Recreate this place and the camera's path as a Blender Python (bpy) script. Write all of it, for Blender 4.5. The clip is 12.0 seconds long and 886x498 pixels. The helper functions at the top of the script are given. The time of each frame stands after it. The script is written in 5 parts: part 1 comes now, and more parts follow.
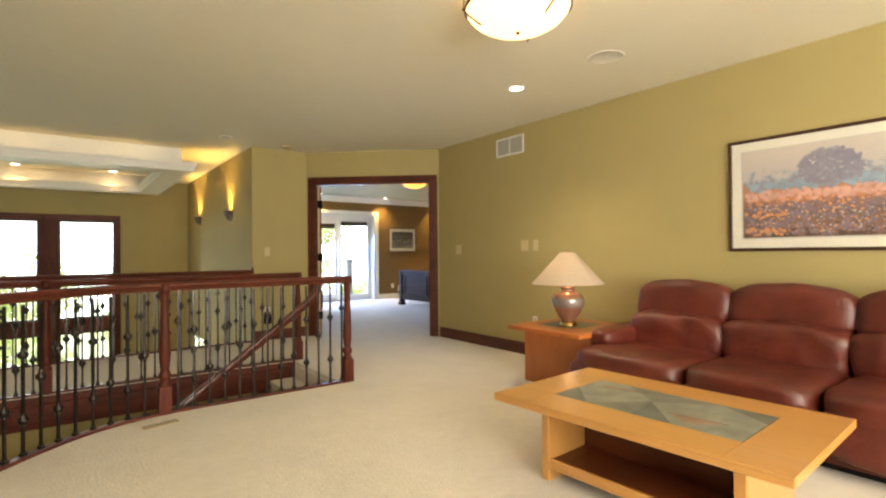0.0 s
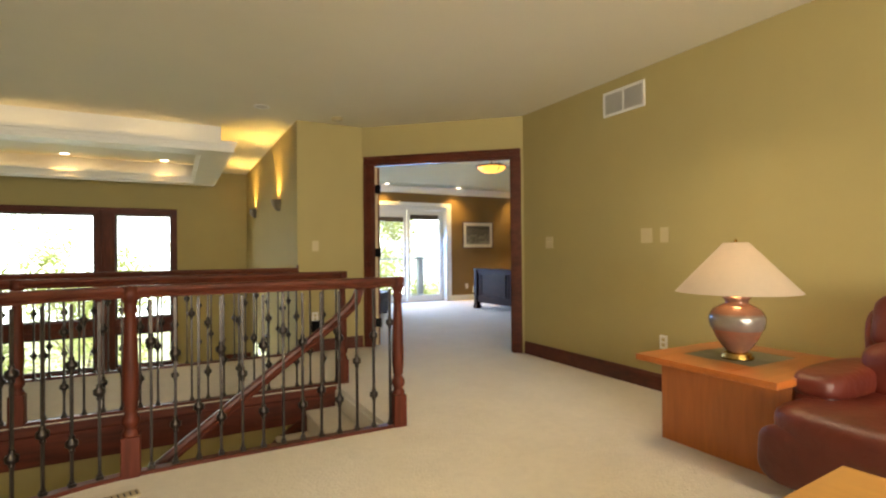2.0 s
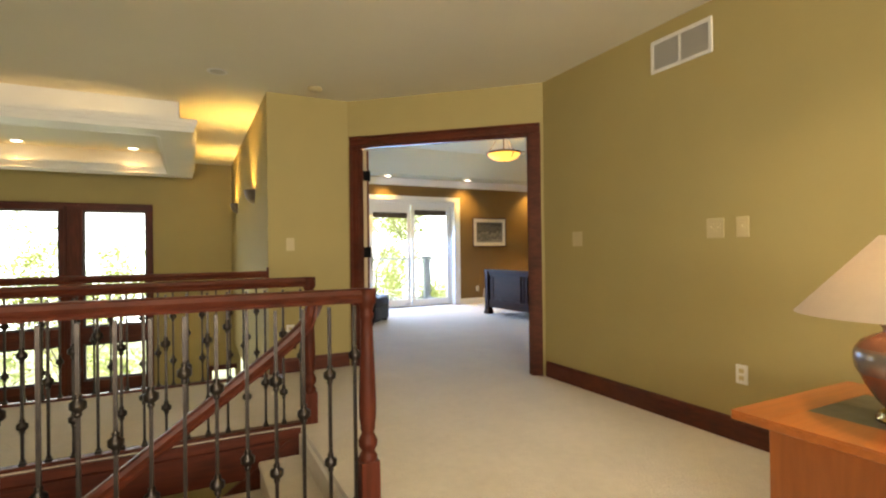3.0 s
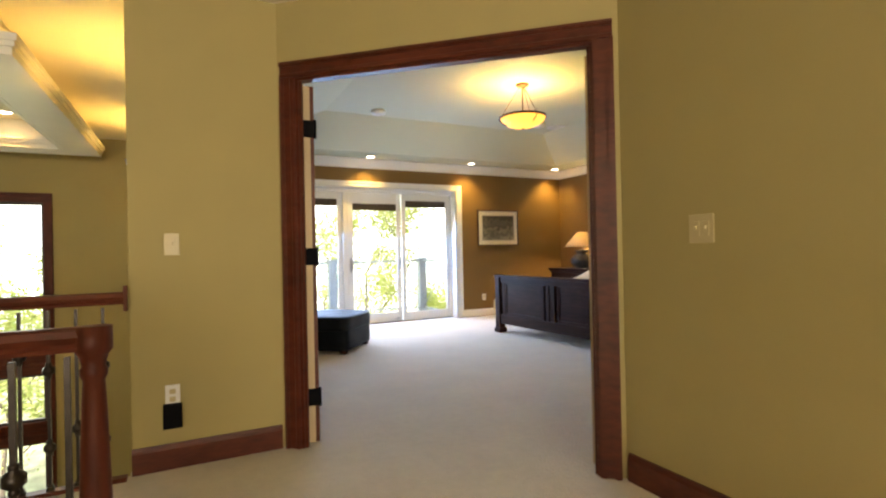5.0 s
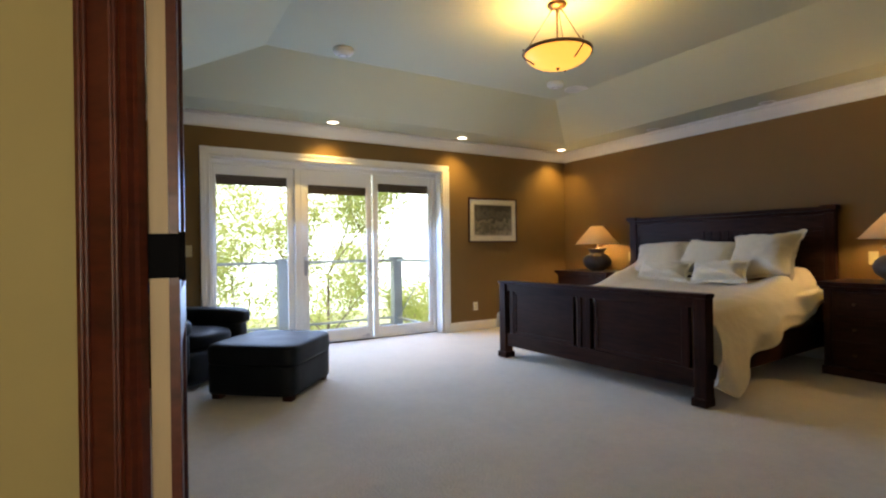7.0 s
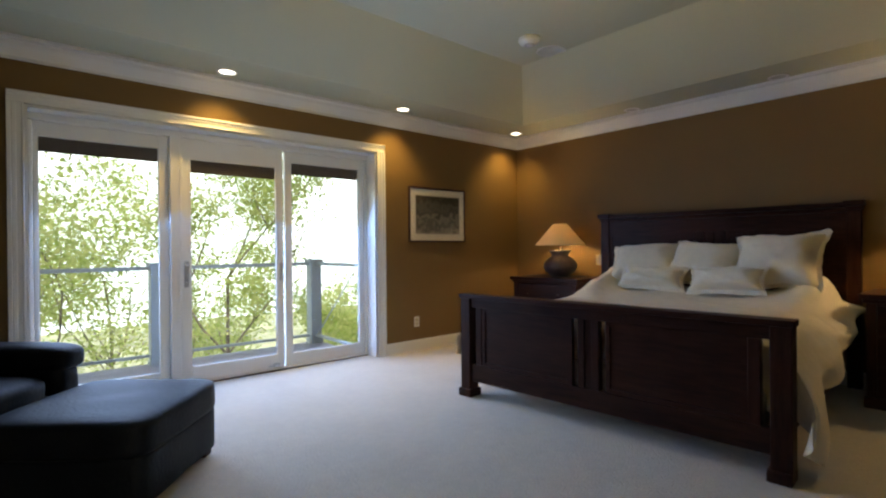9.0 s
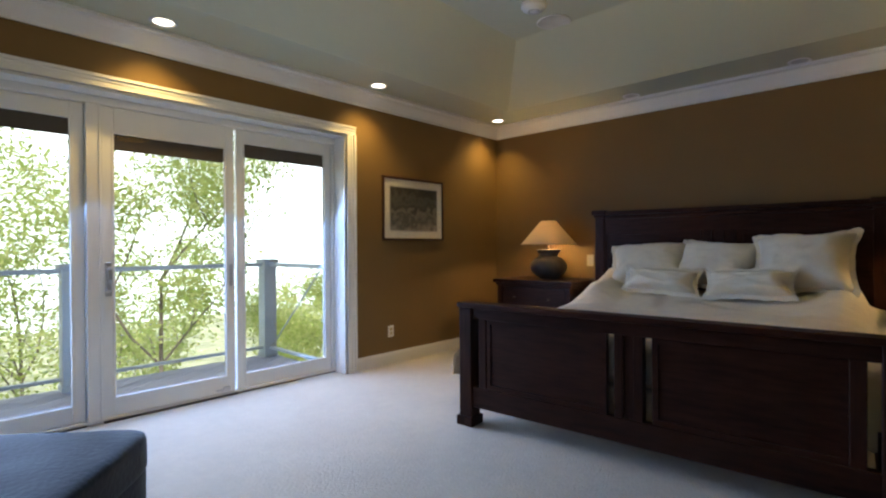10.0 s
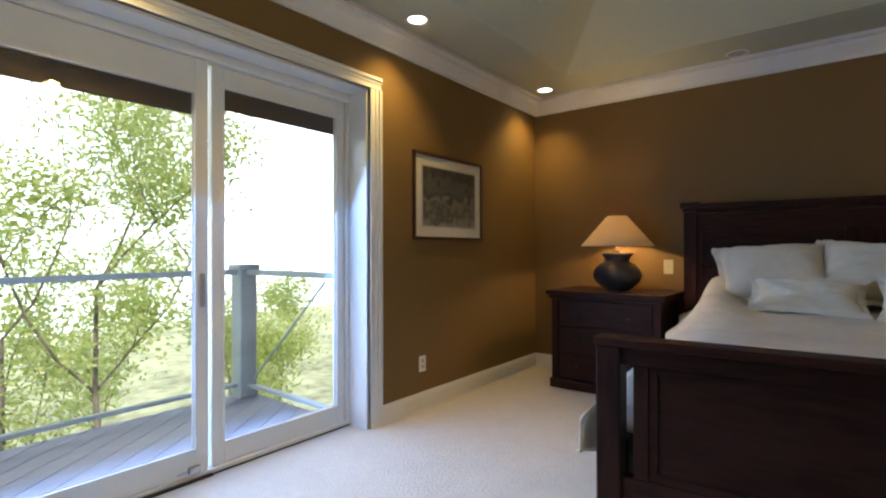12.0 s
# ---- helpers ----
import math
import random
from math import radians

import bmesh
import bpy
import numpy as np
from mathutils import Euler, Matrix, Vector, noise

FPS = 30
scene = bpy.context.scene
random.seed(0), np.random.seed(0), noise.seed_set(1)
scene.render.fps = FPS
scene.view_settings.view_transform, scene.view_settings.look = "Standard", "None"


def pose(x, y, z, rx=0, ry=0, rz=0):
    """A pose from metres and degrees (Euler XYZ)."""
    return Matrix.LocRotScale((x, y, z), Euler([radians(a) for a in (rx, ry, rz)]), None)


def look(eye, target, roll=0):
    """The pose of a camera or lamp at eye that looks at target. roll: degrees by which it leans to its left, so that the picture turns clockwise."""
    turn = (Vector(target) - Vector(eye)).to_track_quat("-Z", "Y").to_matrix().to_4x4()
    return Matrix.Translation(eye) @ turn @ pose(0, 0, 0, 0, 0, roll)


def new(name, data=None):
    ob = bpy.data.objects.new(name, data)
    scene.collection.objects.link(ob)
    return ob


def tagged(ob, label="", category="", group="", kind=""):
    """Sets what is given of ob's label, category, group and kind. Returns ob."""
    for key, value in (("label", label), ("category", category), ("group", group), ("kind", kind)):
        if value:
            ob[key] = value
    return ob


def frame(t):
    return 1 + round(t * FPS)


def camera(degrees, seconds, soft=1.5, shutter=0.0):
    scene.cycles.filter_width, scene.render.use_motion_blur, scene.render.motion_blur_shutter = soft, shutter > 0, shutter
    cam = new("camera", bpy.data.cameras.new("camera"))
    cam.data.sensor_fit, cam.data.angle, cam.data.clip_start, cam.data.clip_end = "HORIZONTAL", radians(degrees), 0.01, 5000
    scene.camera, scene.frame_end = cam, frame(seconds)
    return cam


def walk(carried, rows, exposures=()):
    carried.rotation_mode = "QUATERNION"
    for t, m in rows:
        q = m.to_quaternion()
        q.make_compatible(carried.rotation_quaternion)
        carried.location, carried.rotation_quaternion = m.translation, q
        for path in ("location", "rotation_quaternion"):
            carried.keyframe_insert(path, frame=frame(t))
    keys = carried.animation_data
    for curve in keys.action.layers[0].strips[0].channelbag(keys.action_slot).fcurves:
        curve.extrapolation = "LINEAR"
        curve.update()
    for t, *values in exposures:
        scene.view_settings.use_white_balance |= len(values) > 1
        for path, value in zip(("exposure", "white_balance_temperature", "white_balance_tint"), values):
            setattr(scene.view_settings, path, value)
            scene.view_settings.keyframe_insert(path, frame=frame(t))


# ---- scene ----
cam = camera(83.0, 12.0, soft=2.2)
PATH = [
    (0, (0.309, -0.105, 1.244), (1.514, 1.491, 1.261), -0.5),
    (0.5, (0.4, 0.045, 1.204), (1.523, 1.7, 1.215), -0.5),
    (1, (0.586, 0.355, 1.175), (1.645, 2.051, 1.193), -0.4),
    (1.5, (0.851, 0.73, 1.191), (1.847, 2.464, 1.207), -0.5),
    (2, (1.142, 1.163, 1.199), (2.091, 2.924, 1.212), -0.5),
    (2.5, (1.458, 1.62, 1.198), (2.379, 3.395, 1.208), -0.6),
    (3, (1.766, 2.09, 1.202), (2.669, 3.874, 1.211), -0.7),
    (3.2, (1.922, 2.262, 1.198), (2.807, 4.056, 1.207), -0.5),
    (4.8, (2.679, 3.804, 1.211), (3.582, 5.588, 1.217), -1.6),
    (5, (2.763, 4.005, 1.22), (3.668, 5.789, 1.227), -1.2),
    (5.5, (2.96, 4.495, 1.215), (3.87, 6.276, 1.219), -1.3),
    (6, (3.111, 4.987, 1.204), (4.043, 6.756, 1.203), -1.2),
    (6.5, (3.28, 5.423, 1.203), (4.233, 7.181, 1.202), -1.1),
    (7, (3.418, 5.832, 1.208), (4.444, 7.549, 1.207), -0.8),
    (9, (3.984, 7.242, 1.233), (5.289, 8.757, 1.226), -0.5),
    (9.5, (4.089, 7.666, 1.241), (5.486, 9.097, 1.227), -0.4),
    (10, (4.205, 8.024, 1.238), (5.667, 9.389, 1.224), -0.3),
    (10.5, (4.363, 8.381, 1.238), (5.878, 9.687, 1.229), -0.3),
    (11, (4.464, 8.766, 1.24), (6.03, 10.009, 1.232), -0.1),
    (11.5, (4.598, 9.131, 1.222), (6.172, 10.365, 1.222), -0.1),
    (12, (4.735, 9.511, 1.215), (6.31, 10.743, 1.218), -0.1),
]
walk(cam, [(t, look(eye, target, roll)) for t, eye, target, roll in PATH],
     [(0, 0.69, 6550, 10), (0.6, 0.58, 6550, 10), (1.5, 0.54, 6700, 10), (3, 0.66, 7000, 11), (5, 0.66, 7400, 12), (6.5, 0.22, 7300, 12), (7.2, 0.0, 7100, 11), (9, -0.42, 6650, 10), (10.5, -0.38, 6400, 10), (12, -0.36, 6400, 10)])

# ---- world, sun, large lights ----
world = bpy.data.worlds.new("sky")
scene.world = world
world.use_nodes = True
wn = world.node_tree.nodes
sky = wn.new("ShaderNodeTexSky")
sky.sky_type, sky.sun_disc = "NISHITA", False
sky.sun_elevation, sky.sun_rotation = radians(47), radians(204)
world.node_tree.links.new(sky.outputs[0], wn["Background"].inputs[0])
wn["Background"].inputs[1].default_value = 0.15
sun = new("sun", bpy.data.lights.new("sun", "SUN"))
sun.data.energy, sun.data.angle, sun.data.color = 5.0, radians(0.5), (1.0, 0.95, 0.86)
sun.matrix_world = look((-4, -9, 10.5), (0, 0, 0))


def area_lamp(name, m, sx, sy, power, color):
    ob = new(name, bpy.data.lights.new(name, "AREA"))
    ob.data.shape, ob.data.size, ob.data.size_y = "RECTANGLE", sx, sy
    ob.data.energy, ob.data.color = power, color
    ob.matrix_world = m
    return ob


def point_lamp(name, at, power, color, radius=0.05):
    ob = new(name, bpy.data.lights.new(name, "POINT"))
    ob.data.energy, ob.data.color, ob.data.shadow_soft_size = power, color, radius
    ob.location = at
    return ob


def spot_lamp(name, at, target, power, color, degrees=100, blend=0.8):
    ob = new(name, bpy.data.lights.new(name, "SPOT"))
    ob.data.energy, ob.data.color, ob.data.spot_size, ob.data.spot_blend = power, color, radians(degrees), blend
    ob.data.shadow_soft_size = 0.05
    ob.matrix_world = look(at, target)
    return ob


WARM, AMBER, DAY = (1.0, 0.80, 0.52), (1.0, 0.52, 0.12), (0.25, 0.46, 1.0)
# daylight that comes in through the glass doors and the tall window
area_lamp("patio_daylight", look((5.58, 12.36, 1.17), (5.58, 8.6, -0.9)), 2.9, 2.1, 122, DAY)
area_lamp("stair_window_daylight", look((-0.95, 12.3, 0.0), (0.3, 6.0, -0.9)), 4.0, 3.6, 30, (0.92, 0.95, 1.0))
# added fill before the closed rear wall, out of view, to brighten the hall
area_lamp("rear_fill_light", look((1.6, -3.75, 1.5), (2.8, 4.0, 2.0)), 4.6, 2.0, 365, (1.0, 0.93, 0.80))

# ---- materials ----


def mat(name, color, rough=0.6, metal=0.0, vary=0.12, scale=6.0, bump=0.0, bump_scale=60.0, stretch=(1, 1, 1), coat=0.0, spec=0.5, sheen=0.0):
    m = bpy.data.materials.new(name)
    m.use_nodes = True
    n, l = m.node_tree.nodes, m.node_tree.links
    b = n["Principled BSDF"]
    b.inputs["Roughness"].default_value, b.inputs["Metallic"].default_value = rough, metal
    b.inputs["Coat Weight"].default_value, b.inputs["Specular IOR Level"].default_value = coat, spec
    b.inputs["Sheen Weight"].default_value = sheen
    co = n.new("ShaderNodeTexCoord")
    mp = n.new("ShaderNodeMapping")
    mp.inputs["Scale"].default_value = stretch
    l.new(co.outputs["Object"], mp.inputs[0])
    fine, coarse = n.new("ShaderNodeTexNoise"), n.new("ShaderNodeTexNoise")
    fine.inputs["Scale"].default_value, fine.inputs["Detail"].default_value = scale, 6
    coarse.inputs["Scale"].default_value, coarse.inputs["Detail"].default_value = scale * 0.17, 3
    mix = n.new("ShaderNodeMath")
    mix.operation = "ADD"
    for t, k in ((fine, 0), (coarse, 1)):
        l.new(mp.outputs[0], t.inputs["Vector"])
        l.new(t.outputs[0], mix.inputs[k])
    ramp = n.new("ShaderNodeMapRange")
    ramp.inputs[1].default_value, ramp.inputs[2].default_value = 0.7, 1.3
    l.new(mix.outputs[0], ramp.inputs[0])
    mc = n.new("ShaderNodeMix")
    mc.data_type = "RGBA"
    mc.inputs[6].default_value = (*[c * (1 - vary) for c in color], 1)
    mc.inputs[7].default_value = (*[min(1, c * (1 + vary)) for c in color], 1)
    l.new(ramp.outputs[0], mc.inputs[0])
    l.new(mc.outputs[2], b.inputs["Base Color"])
    if bump:
        bt, bp = n.new("ShaderNodeTexNoise"), n.new("ShaderNodeBump")
        bt.inputs["Scale"].default_value, bt.inputs["Detail"].default_value = bump_scale, 5
        bp.inputs["Strength"].default_value, bp.inputs["Distance"].default_value = bump, 0.01
        l.new(mp.outputs[0], bt.inputs["Vector"])
        l.new(bt.outputs[0], bp.inputs["Height"])
        l.new(bp.outputs[0], b.inputs["Normal"])
    return m


def glow(name, color, strength):
    m = bpy.data.materials.new(name)
    m.use_nodes = True
    b = m.node_tree.nodes["Principled BSDF"]
    b.inputs["Base Color"].default_value = (*color, 1)
    b.inputs["Emission Color"].default_value = (*color, 1)
    b.inputs["Emission Strength"].default_value = strength
    return m


def glass_mat(name, tint=(1, 1, 1), rough=0.0):
    m = bpy.data.materials.new(name)
    m.use_nodes = True
    n, l = m.node_tree.nodes, m.node_tree.links
    n.remove(n["Principled BSDF"])
    tr, gl, mx, lw, pw, sc = (n.new("ShaderNode" + k) for k in ("BsdfTransparent", "BsdfGlossy", "MixShader", "LayerWeight", "Math", "Math"))
    tr.inputs[0].default_value = (*tint, 1)
    gl.inputs["Roughness"].default_value = rough
    pw.operation, pw.inputs[1].default_value = "POWER", 4
    sc.operation, sc.inputs[1].default_value, sc.inputs[2].default_value = "MULTIPLY_ADD", 0.5, 0.025
    l.new(lw.outputs["Facing"], pw.inputs[0])
    l.new(pw.outputs[0], sc.inputs[0])
    l.new(sc.outputs[0], mx.inputs[0])
    l.new(tr.outputs[0], mx.inputs[1])
    l.new(gl.outputs[0], mx.inputs[2])
    l.new(mx.outputs[0], n["Material Output"].inputs[0])
    return m


OLIVE = mat("olive wall paint", (0.40, 0.33, 0.140), 0.75, vary=0.03, scale=3, bump=0.06, bump_scale=260)
BROWN = mat("tobacco wall paint", (0.19, 0.112, 0.034), 0.75, vary=0.04, scale=3, bump=0.06, bump_scale=260)
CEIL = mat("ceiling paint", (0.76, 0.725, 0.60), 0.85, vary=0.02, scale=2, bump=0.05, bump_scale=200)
# darker and greener than CEIL: the bedroom's dim yellow-green light is in the colour
CEIL_BED = mat("dimmed ceiling paint", (0.56, 0.56, 0.395), 0.85, vary=0.02, scale=2, bump=0.05, bump_scale=200)
CARPET = mat("cream carpet", (0.66, 0.60, 0.50), 0.95, vary=0.06, scale=17, bump=0.75, bump_scale=58, spec=0.1, sheen=0.3)
WHITE = mat("white trim paint", (0.80, 0.79, 0.75), 0.4, vary=0.03, scale=5)
MAHOG = mat("mahogany", (0.085, 0.018, 0.009), 0.5, vary=0.45, scale=7, bump=0.05, bump_scale=40, stretch=(5, 5, 0.6), spec=0.22)
MAHOG_H = mat("mahogany along", (0.09, 0.019, 0.009), 0.46, vary=0.45, scale=7, bump=0.04, bump_scale=40, stretch=(0.6, 5, 5), spec=0.25)
MAHOG_D = mat("mahogany diagonal", (0.088, 0.0185, 0.009), 0.38, vary=0.4, scale=12, coat=0.08, spec=0.35, stretch=(1, 1, 3))
IRON = mat("wrought iron", (0.045, 0.038, 0.034), 0.32, 0.85, vary=0.3, scale=30, bump=0.1, bump_scale=200)
ESPRESSO = mat("espresso wood", (0.034, 0.0125, 0.0078), 0.40, vary=0.5, scale=8, bump=0.04, bump_scale=60, stretch=(5, 0.7, 5), spec=0.13)
ESPRESSO_V = mat("espresso wood upright", (0.034, 0.0125, 0.0078), 0.40, vary=0.5, scale=8, bump=0.04, bump_scale=60, stretch=(5, 5, 0.7), spec=0.13)
MAPLE = mat("honey maple", (0.54, 0.275, 0.075), 0.28, vary=0.07, scale=8, bump=0.02, bump_scale=60, stretch=(6, 0.5, 6), coat=0.3)
CHERRY = mat("orange cherry veneer", (0.42, 0.125, 0.028), 0.38, vary=0.14, scale=7, stretch=(6, 6, 0.6), coat=0.2)
CHERRY_TOP = mat("orange cherry top", (0.45, 0.135, 0.030), 0.3, vary=0.16, scale=7, stretch=(0.5, 6, 6), coat=0.3)
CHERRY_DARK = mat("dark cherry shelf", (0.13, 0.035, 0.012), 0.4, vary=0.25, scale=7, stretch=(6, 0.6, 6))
SLATE = [mat("slate " + str(k), c, 0.45, vary=0.35, scale=9, bump=0.25, bump_scale=25) for k, c in enumerate(((0.17, 0.18, 0.15), (0.24, 0.25, 0.21), (0.12, 0.135, 0.12), (0.33, 0.19, 0.12)))]
LEATHER = mat("oxblood leather", (0.105, 0.018, 0.011), 0.42, vary=0.35, scale=6, bump=0.6, bump_scale=24)
BLACKLEA = mat("black leather", (0.006, 0.0075, 0.009), 0.5, vary=0.4, scale=8, bump=0.3, bump_scale=50, spec=0.12)
LINEN = mat("ivory linen", (0.84, 0.76, 0.60), 0.85, vary=0.05, scale=14, bump=0.8, bump_scale=17, sheen=0.2)
MATTRESS = mat("mattress ticking", (0.6, 0.56, 0.5), 0.9, vary=0.05)
COPPER = mat("iridescent copper glaze", (0.46, 0.24, 0.17), 0.25, 0.55, vary=0.35, scale=5, bump=0.05, bump_scale=30)
SILVERY = mat("silver glaze", (0.36, 0.33, 0.31), 0.25, 0.6, vary=0.35, scale=9)
BRASS = mat("antique brass", (0.50, 0.33, 0.10), 0.25, 1.0, vary=0.15, scale=20)
BRONZE = mat("oil-rubbed bronze", (0.10, 0.055, 0.03), 0.4, 0.7, vary=0.25, scale=20)
STONEWARE = mat("dark stoneware", (0.055, 0.050, 0.045), 0.5, vary=0.45, scale=14, bump=0.3, bump_scale=35)
PLASTIC = mat("ivory plastic", (0.54, 0.46, 0.26), 0.4, vary=0.02)
PLWHITE = mat("white plastic", (0.78, 0.77, 0.74), 0.4, vary=0.02)
GREYMETAL = mat("grey painted louvre", (0.52, 0.50, 0.46), 0.5, vary=0.05)
DARKHOLE = mat("dark recess", (0.03, 0.03, 0.03), 0.8)
BLACKPL = mat("black plastic", (0.006, 0.006, 0.007), 0.75, spec=0.06)
SHADECLOTH = mat("roller shade cloth", (0.085, 0.065, 0.05), 0.9, vary=0.15, scale=30)
STEEL = mat("satin nickel", (0.55, 0.55, 0.55), 0.3, 1.0, vary=0.05)
DECK = mat("grey composite decking", (0.36, 0.37, 0.42), 0.7, vary=0.10, scale=10, stretch=(0.6, 6, 6))
RAILPAINT = mat("grey-green rail paint", (0.42, 0.47, 0.46), 0.5, vary=0.05)
SIDING = mat("siding", (0.5, 0.47, 0.4), 0.8)
BARK = mat("bark", (0.26, 0.22, 0.18), 0.9, vary=0.4, scale=12, bump=0.6, bump_scale=20, stretch=(3, 3, 0.7))
GRASS = mat("woodland ground", (0.42, 0.44, 0.26), 0.95, vary=0.45, scale=1.6)
GLASS = glass_mat("window glass")
MATBOARD = mat("cream mat board", (0.72, 0.70, 0.62), 0.8, vary=0.02)
FRAMEDARK = mat("dark picture frame", (0.055, 0.020, 0.012), 0.3, vary=0.3, scale=20)
CREAM_EDGE = mat("pale door edge", (0.52, 0.40, 0.24), 0.5, vary=0.08, scale=8, stretch=(5, 5, 0.5))
SCONCE = mat("bronze sconce", (0.17, 0.14, 0.10), 0.45, 0.4, vary=0.2, scale=20)
BULB = glow("lit bulb", (1.0, 0.74, 0.36), 9)
CAN_ON = glow("lit downlight", (1.0, 0.88, 0.70), 9)
BOWL_HALL = glow("lit alabaster bowl", (1.0, 0.72, 0.34), 1.5)
BOWL_BED = glow("lit amber bowl", (1.0, 0.52, 0.09), 1.25)


def leaf_mat(name, a, b):
    m = mat(name, a, 0.6, vary=0.3, scale=1.5)
    n, l = m.node_tree.nodes, m.node_tree.links
    bs = n["Principled BSDF"]
    geo, mc = n.new("ShaderNodeNewGeometry"), n.new("ShaderNodeMix")
    mc.data_type = "RGBA"
    mc.inputs[6].default_value, mc.inputs[7].default_value = (*a, 1), (*b, 1)
    l.new(geo.outputs["Random Per Island"], mc.inputs[0])
    l.new(mc.outputs[2], bs.inputs["Base Color"])
    tl, ad = n.new("ShaderNodeBsdfTranslucent"), n.new("ShaderNodeMixShader")
    l.new(mc.outputs[2], tl.inputs[0])
    ad.inputs[0].default_value = 0.55
    l.new(bs.outputs[0], ad.inputs[1])
    l.new(tl.outputs[0], ad.inputs[2])
    l.new(ad.outputs[0], n["Material Output"].inputs[0])
    return m


LEAF = leaf_mat("spring leaves", (0.36, 0.48, 0.12), (0.70, 0.72, 0.32))
LEAF2 = leaf_mat("deeper leaves", (0.24, 0.33, 0.09), (0.50, 0.54, 0.20))


def shade_mat(name, color, strength):
    m = mat(name, color, 0.8, vary=0.04, scale=25, bump=0.1, bump_scale=200)
    n, l = m.node_tree.nodes, m.node_tree.links
    tl, ad = n.new("ShaderNodeBsdfTranslucent"), n.new("ShaderNodeMixShader")
    tl.inputs[0].default_value = (*color, 1)
    ad.inputs[0].default_value = strength
    l.new(n["Principled BSDF"].outputs[0], ad.inputs[1])
    l.new(tl.outputs[0], ad.inputs[2])
    l.new(ad.outputs[0], n["Material Output"].inputs[0])
    return m


SHADE = shade_mat("cream lampshade", (0.80, 0.66, 0.45), 0.5)
SHADE_HALL = shade_mat("ivory lampshade", (0.64, 0.55, 0.45), 0.4)

# ---- mesh helpers ----


def box(x0, y0, z0, x1, y1, z1, bevel=0.0, seg=2):
    bm = bmesh.new()
    bmesh.ops.create_cube(bm, size=1)
    for v in bm.verts:
        v.co = Vector(((x0 + x1) / 2 + v.co.x * (x1 - x0), (y0 + y1) / 2 + v.co.y * (y1 - y0), (z0 + z1) / 2 + v.co.z * (z1 - z0)))
    if bevel:
        bmesh.ops.bevel(bm, geom=bm.edges[:], offset=bevel, segments=seg, affect="EDGES", profile=0.6)
    return bm


def lathe(profile, n=32):
    bm = bmesh.new()
    rings = []
    for r, z in profile:
        rings.append([bm.verts.new((r * math.cos(2 * math.pi * k / n), r * math.sin(2 * math.pi * k / n), z)) for k in range(n)] if r > 1e-5 else [bm.verts.new((0, 0, z))])
    for a, b in zip(rings, rings[1:]):
        for k in range(n):
            q = [a[k % len(a)], a[(k + 1) % n % len(a)], b[(k + 1) % n % len(b)], b[k % len(b)]]
            q = [v for i, v in enumerate(q) if v not in q[:i]]
            if len(q) > 2:
                bm.faces.new(q)
    for f in bm.faces:
        f.smooth = True
    bmesh.ops.recalc_face_normals(bm, faces=bm.faces[:])
    return bm


def sweep(points, profile, closed_profile=True, smooth=False):
    """A profile of (side, up) swept along points; side is to the right of the way."""
    bm = bmesh.new()
    pts = [Vector(p) for p in points]
    rings = []
    for i, p in enumerate(pts):
        d = (pts[min(i + 1, len(pts) - 1)] - pts[max(i - 1, 0)]).normalized()
        side = d.cross(Vector((0, 0, 1)))
        side = side.normalized() if side.length > 1e-4 else Vector((1, 0, 0))
        up = side.cross(d)
        k = 1.0
        if 0 < i < len(pts) - 1:
            c = (pts[i] - pts[i - 1]).normalized().dot((pts[i + 1] - pts[i]).normalized())
            k = 1 / max(0.3, math.sqrt((1 + c) / 2))
        rings.append([bm.verts.new(p + side * s * k + up * u) for s, u in profile])
    m = len(profile)
    for a, b in zip(rings, rings[1:]):
        for k in range(m if closed_profile else m - 1):
            bm.faces.new((a[k], a[(k + 1) % m], b[(k + 1) % m], b[k])).smooth = smooth
    if closed_profile:
        bm.faces.new(rings[0][::-1])
        bm.faces.new(rings[-1])
    bmesh.ops.recalc_face_normals(bm, faces=bm.faces[:])
    return bm


def tube(points, r, n=8):
    return sweep(points, [(r * math.cos(2 * math.pi * k / n), r * math.sin(2 * math.pi * k / n)) for k in range(n)], smooth=True)


def puff(cx, cy, cz, sx, sy, sz, e=4.0, wrinkle=0.0, cuts=9, freq=4.0):
    """A stuffed, rounded block with half sizes sx, sy, sz."""
    bm = bmesh.new()
    bmesh.ops.create_cube(bm, size=2)
    bmesh.ops.subdivide_edges(bm, edges=bm.edges[:], cuts=cuts, use_grid_fill=True)
    for v in bm.verts:
        p = v.co
        k = (abs(p.x) ** e + abs(p.y) ** e + abs(p.z) ** e) ** (1 / e)
        q = Vector((p.x / k * sx, p.y / k * sy, p.z / k * sz))
        if wrinkle:
            q += q.normalized() * wrinkle * noise.noise(Vector((q.x + cx, q.y + cy * 1.3, q.z + cz)) * freq)
        v.co = q + Vector((cx, cy, cz))
    for f in bm.faces:
        f.smooth = True
    return bm


def join(*bms):
    out = bmesh.new()
    for b in bms:
        me = bpy.data.meshes.new("t")
        b.to_mesh(me)
        out.from_mesh(me)
        bpy.data.meshes.remove(me)
        b.free()
    return out


def moved(bm, m):
    bm.transform(m)
    return bm


def mesh_of(name, bm, material):
    me = bpy.data.meshes.new(name)
    bm.to_mesh(me)
    bm.free()
    me.materials.append(material)
    return me


def part(name, bm, material, parent, label=""):
    ob = new(name, mesh_of(name, bm, material))
    ob.parent = parent
    if label:
        tagged(ob, label)
    return ob


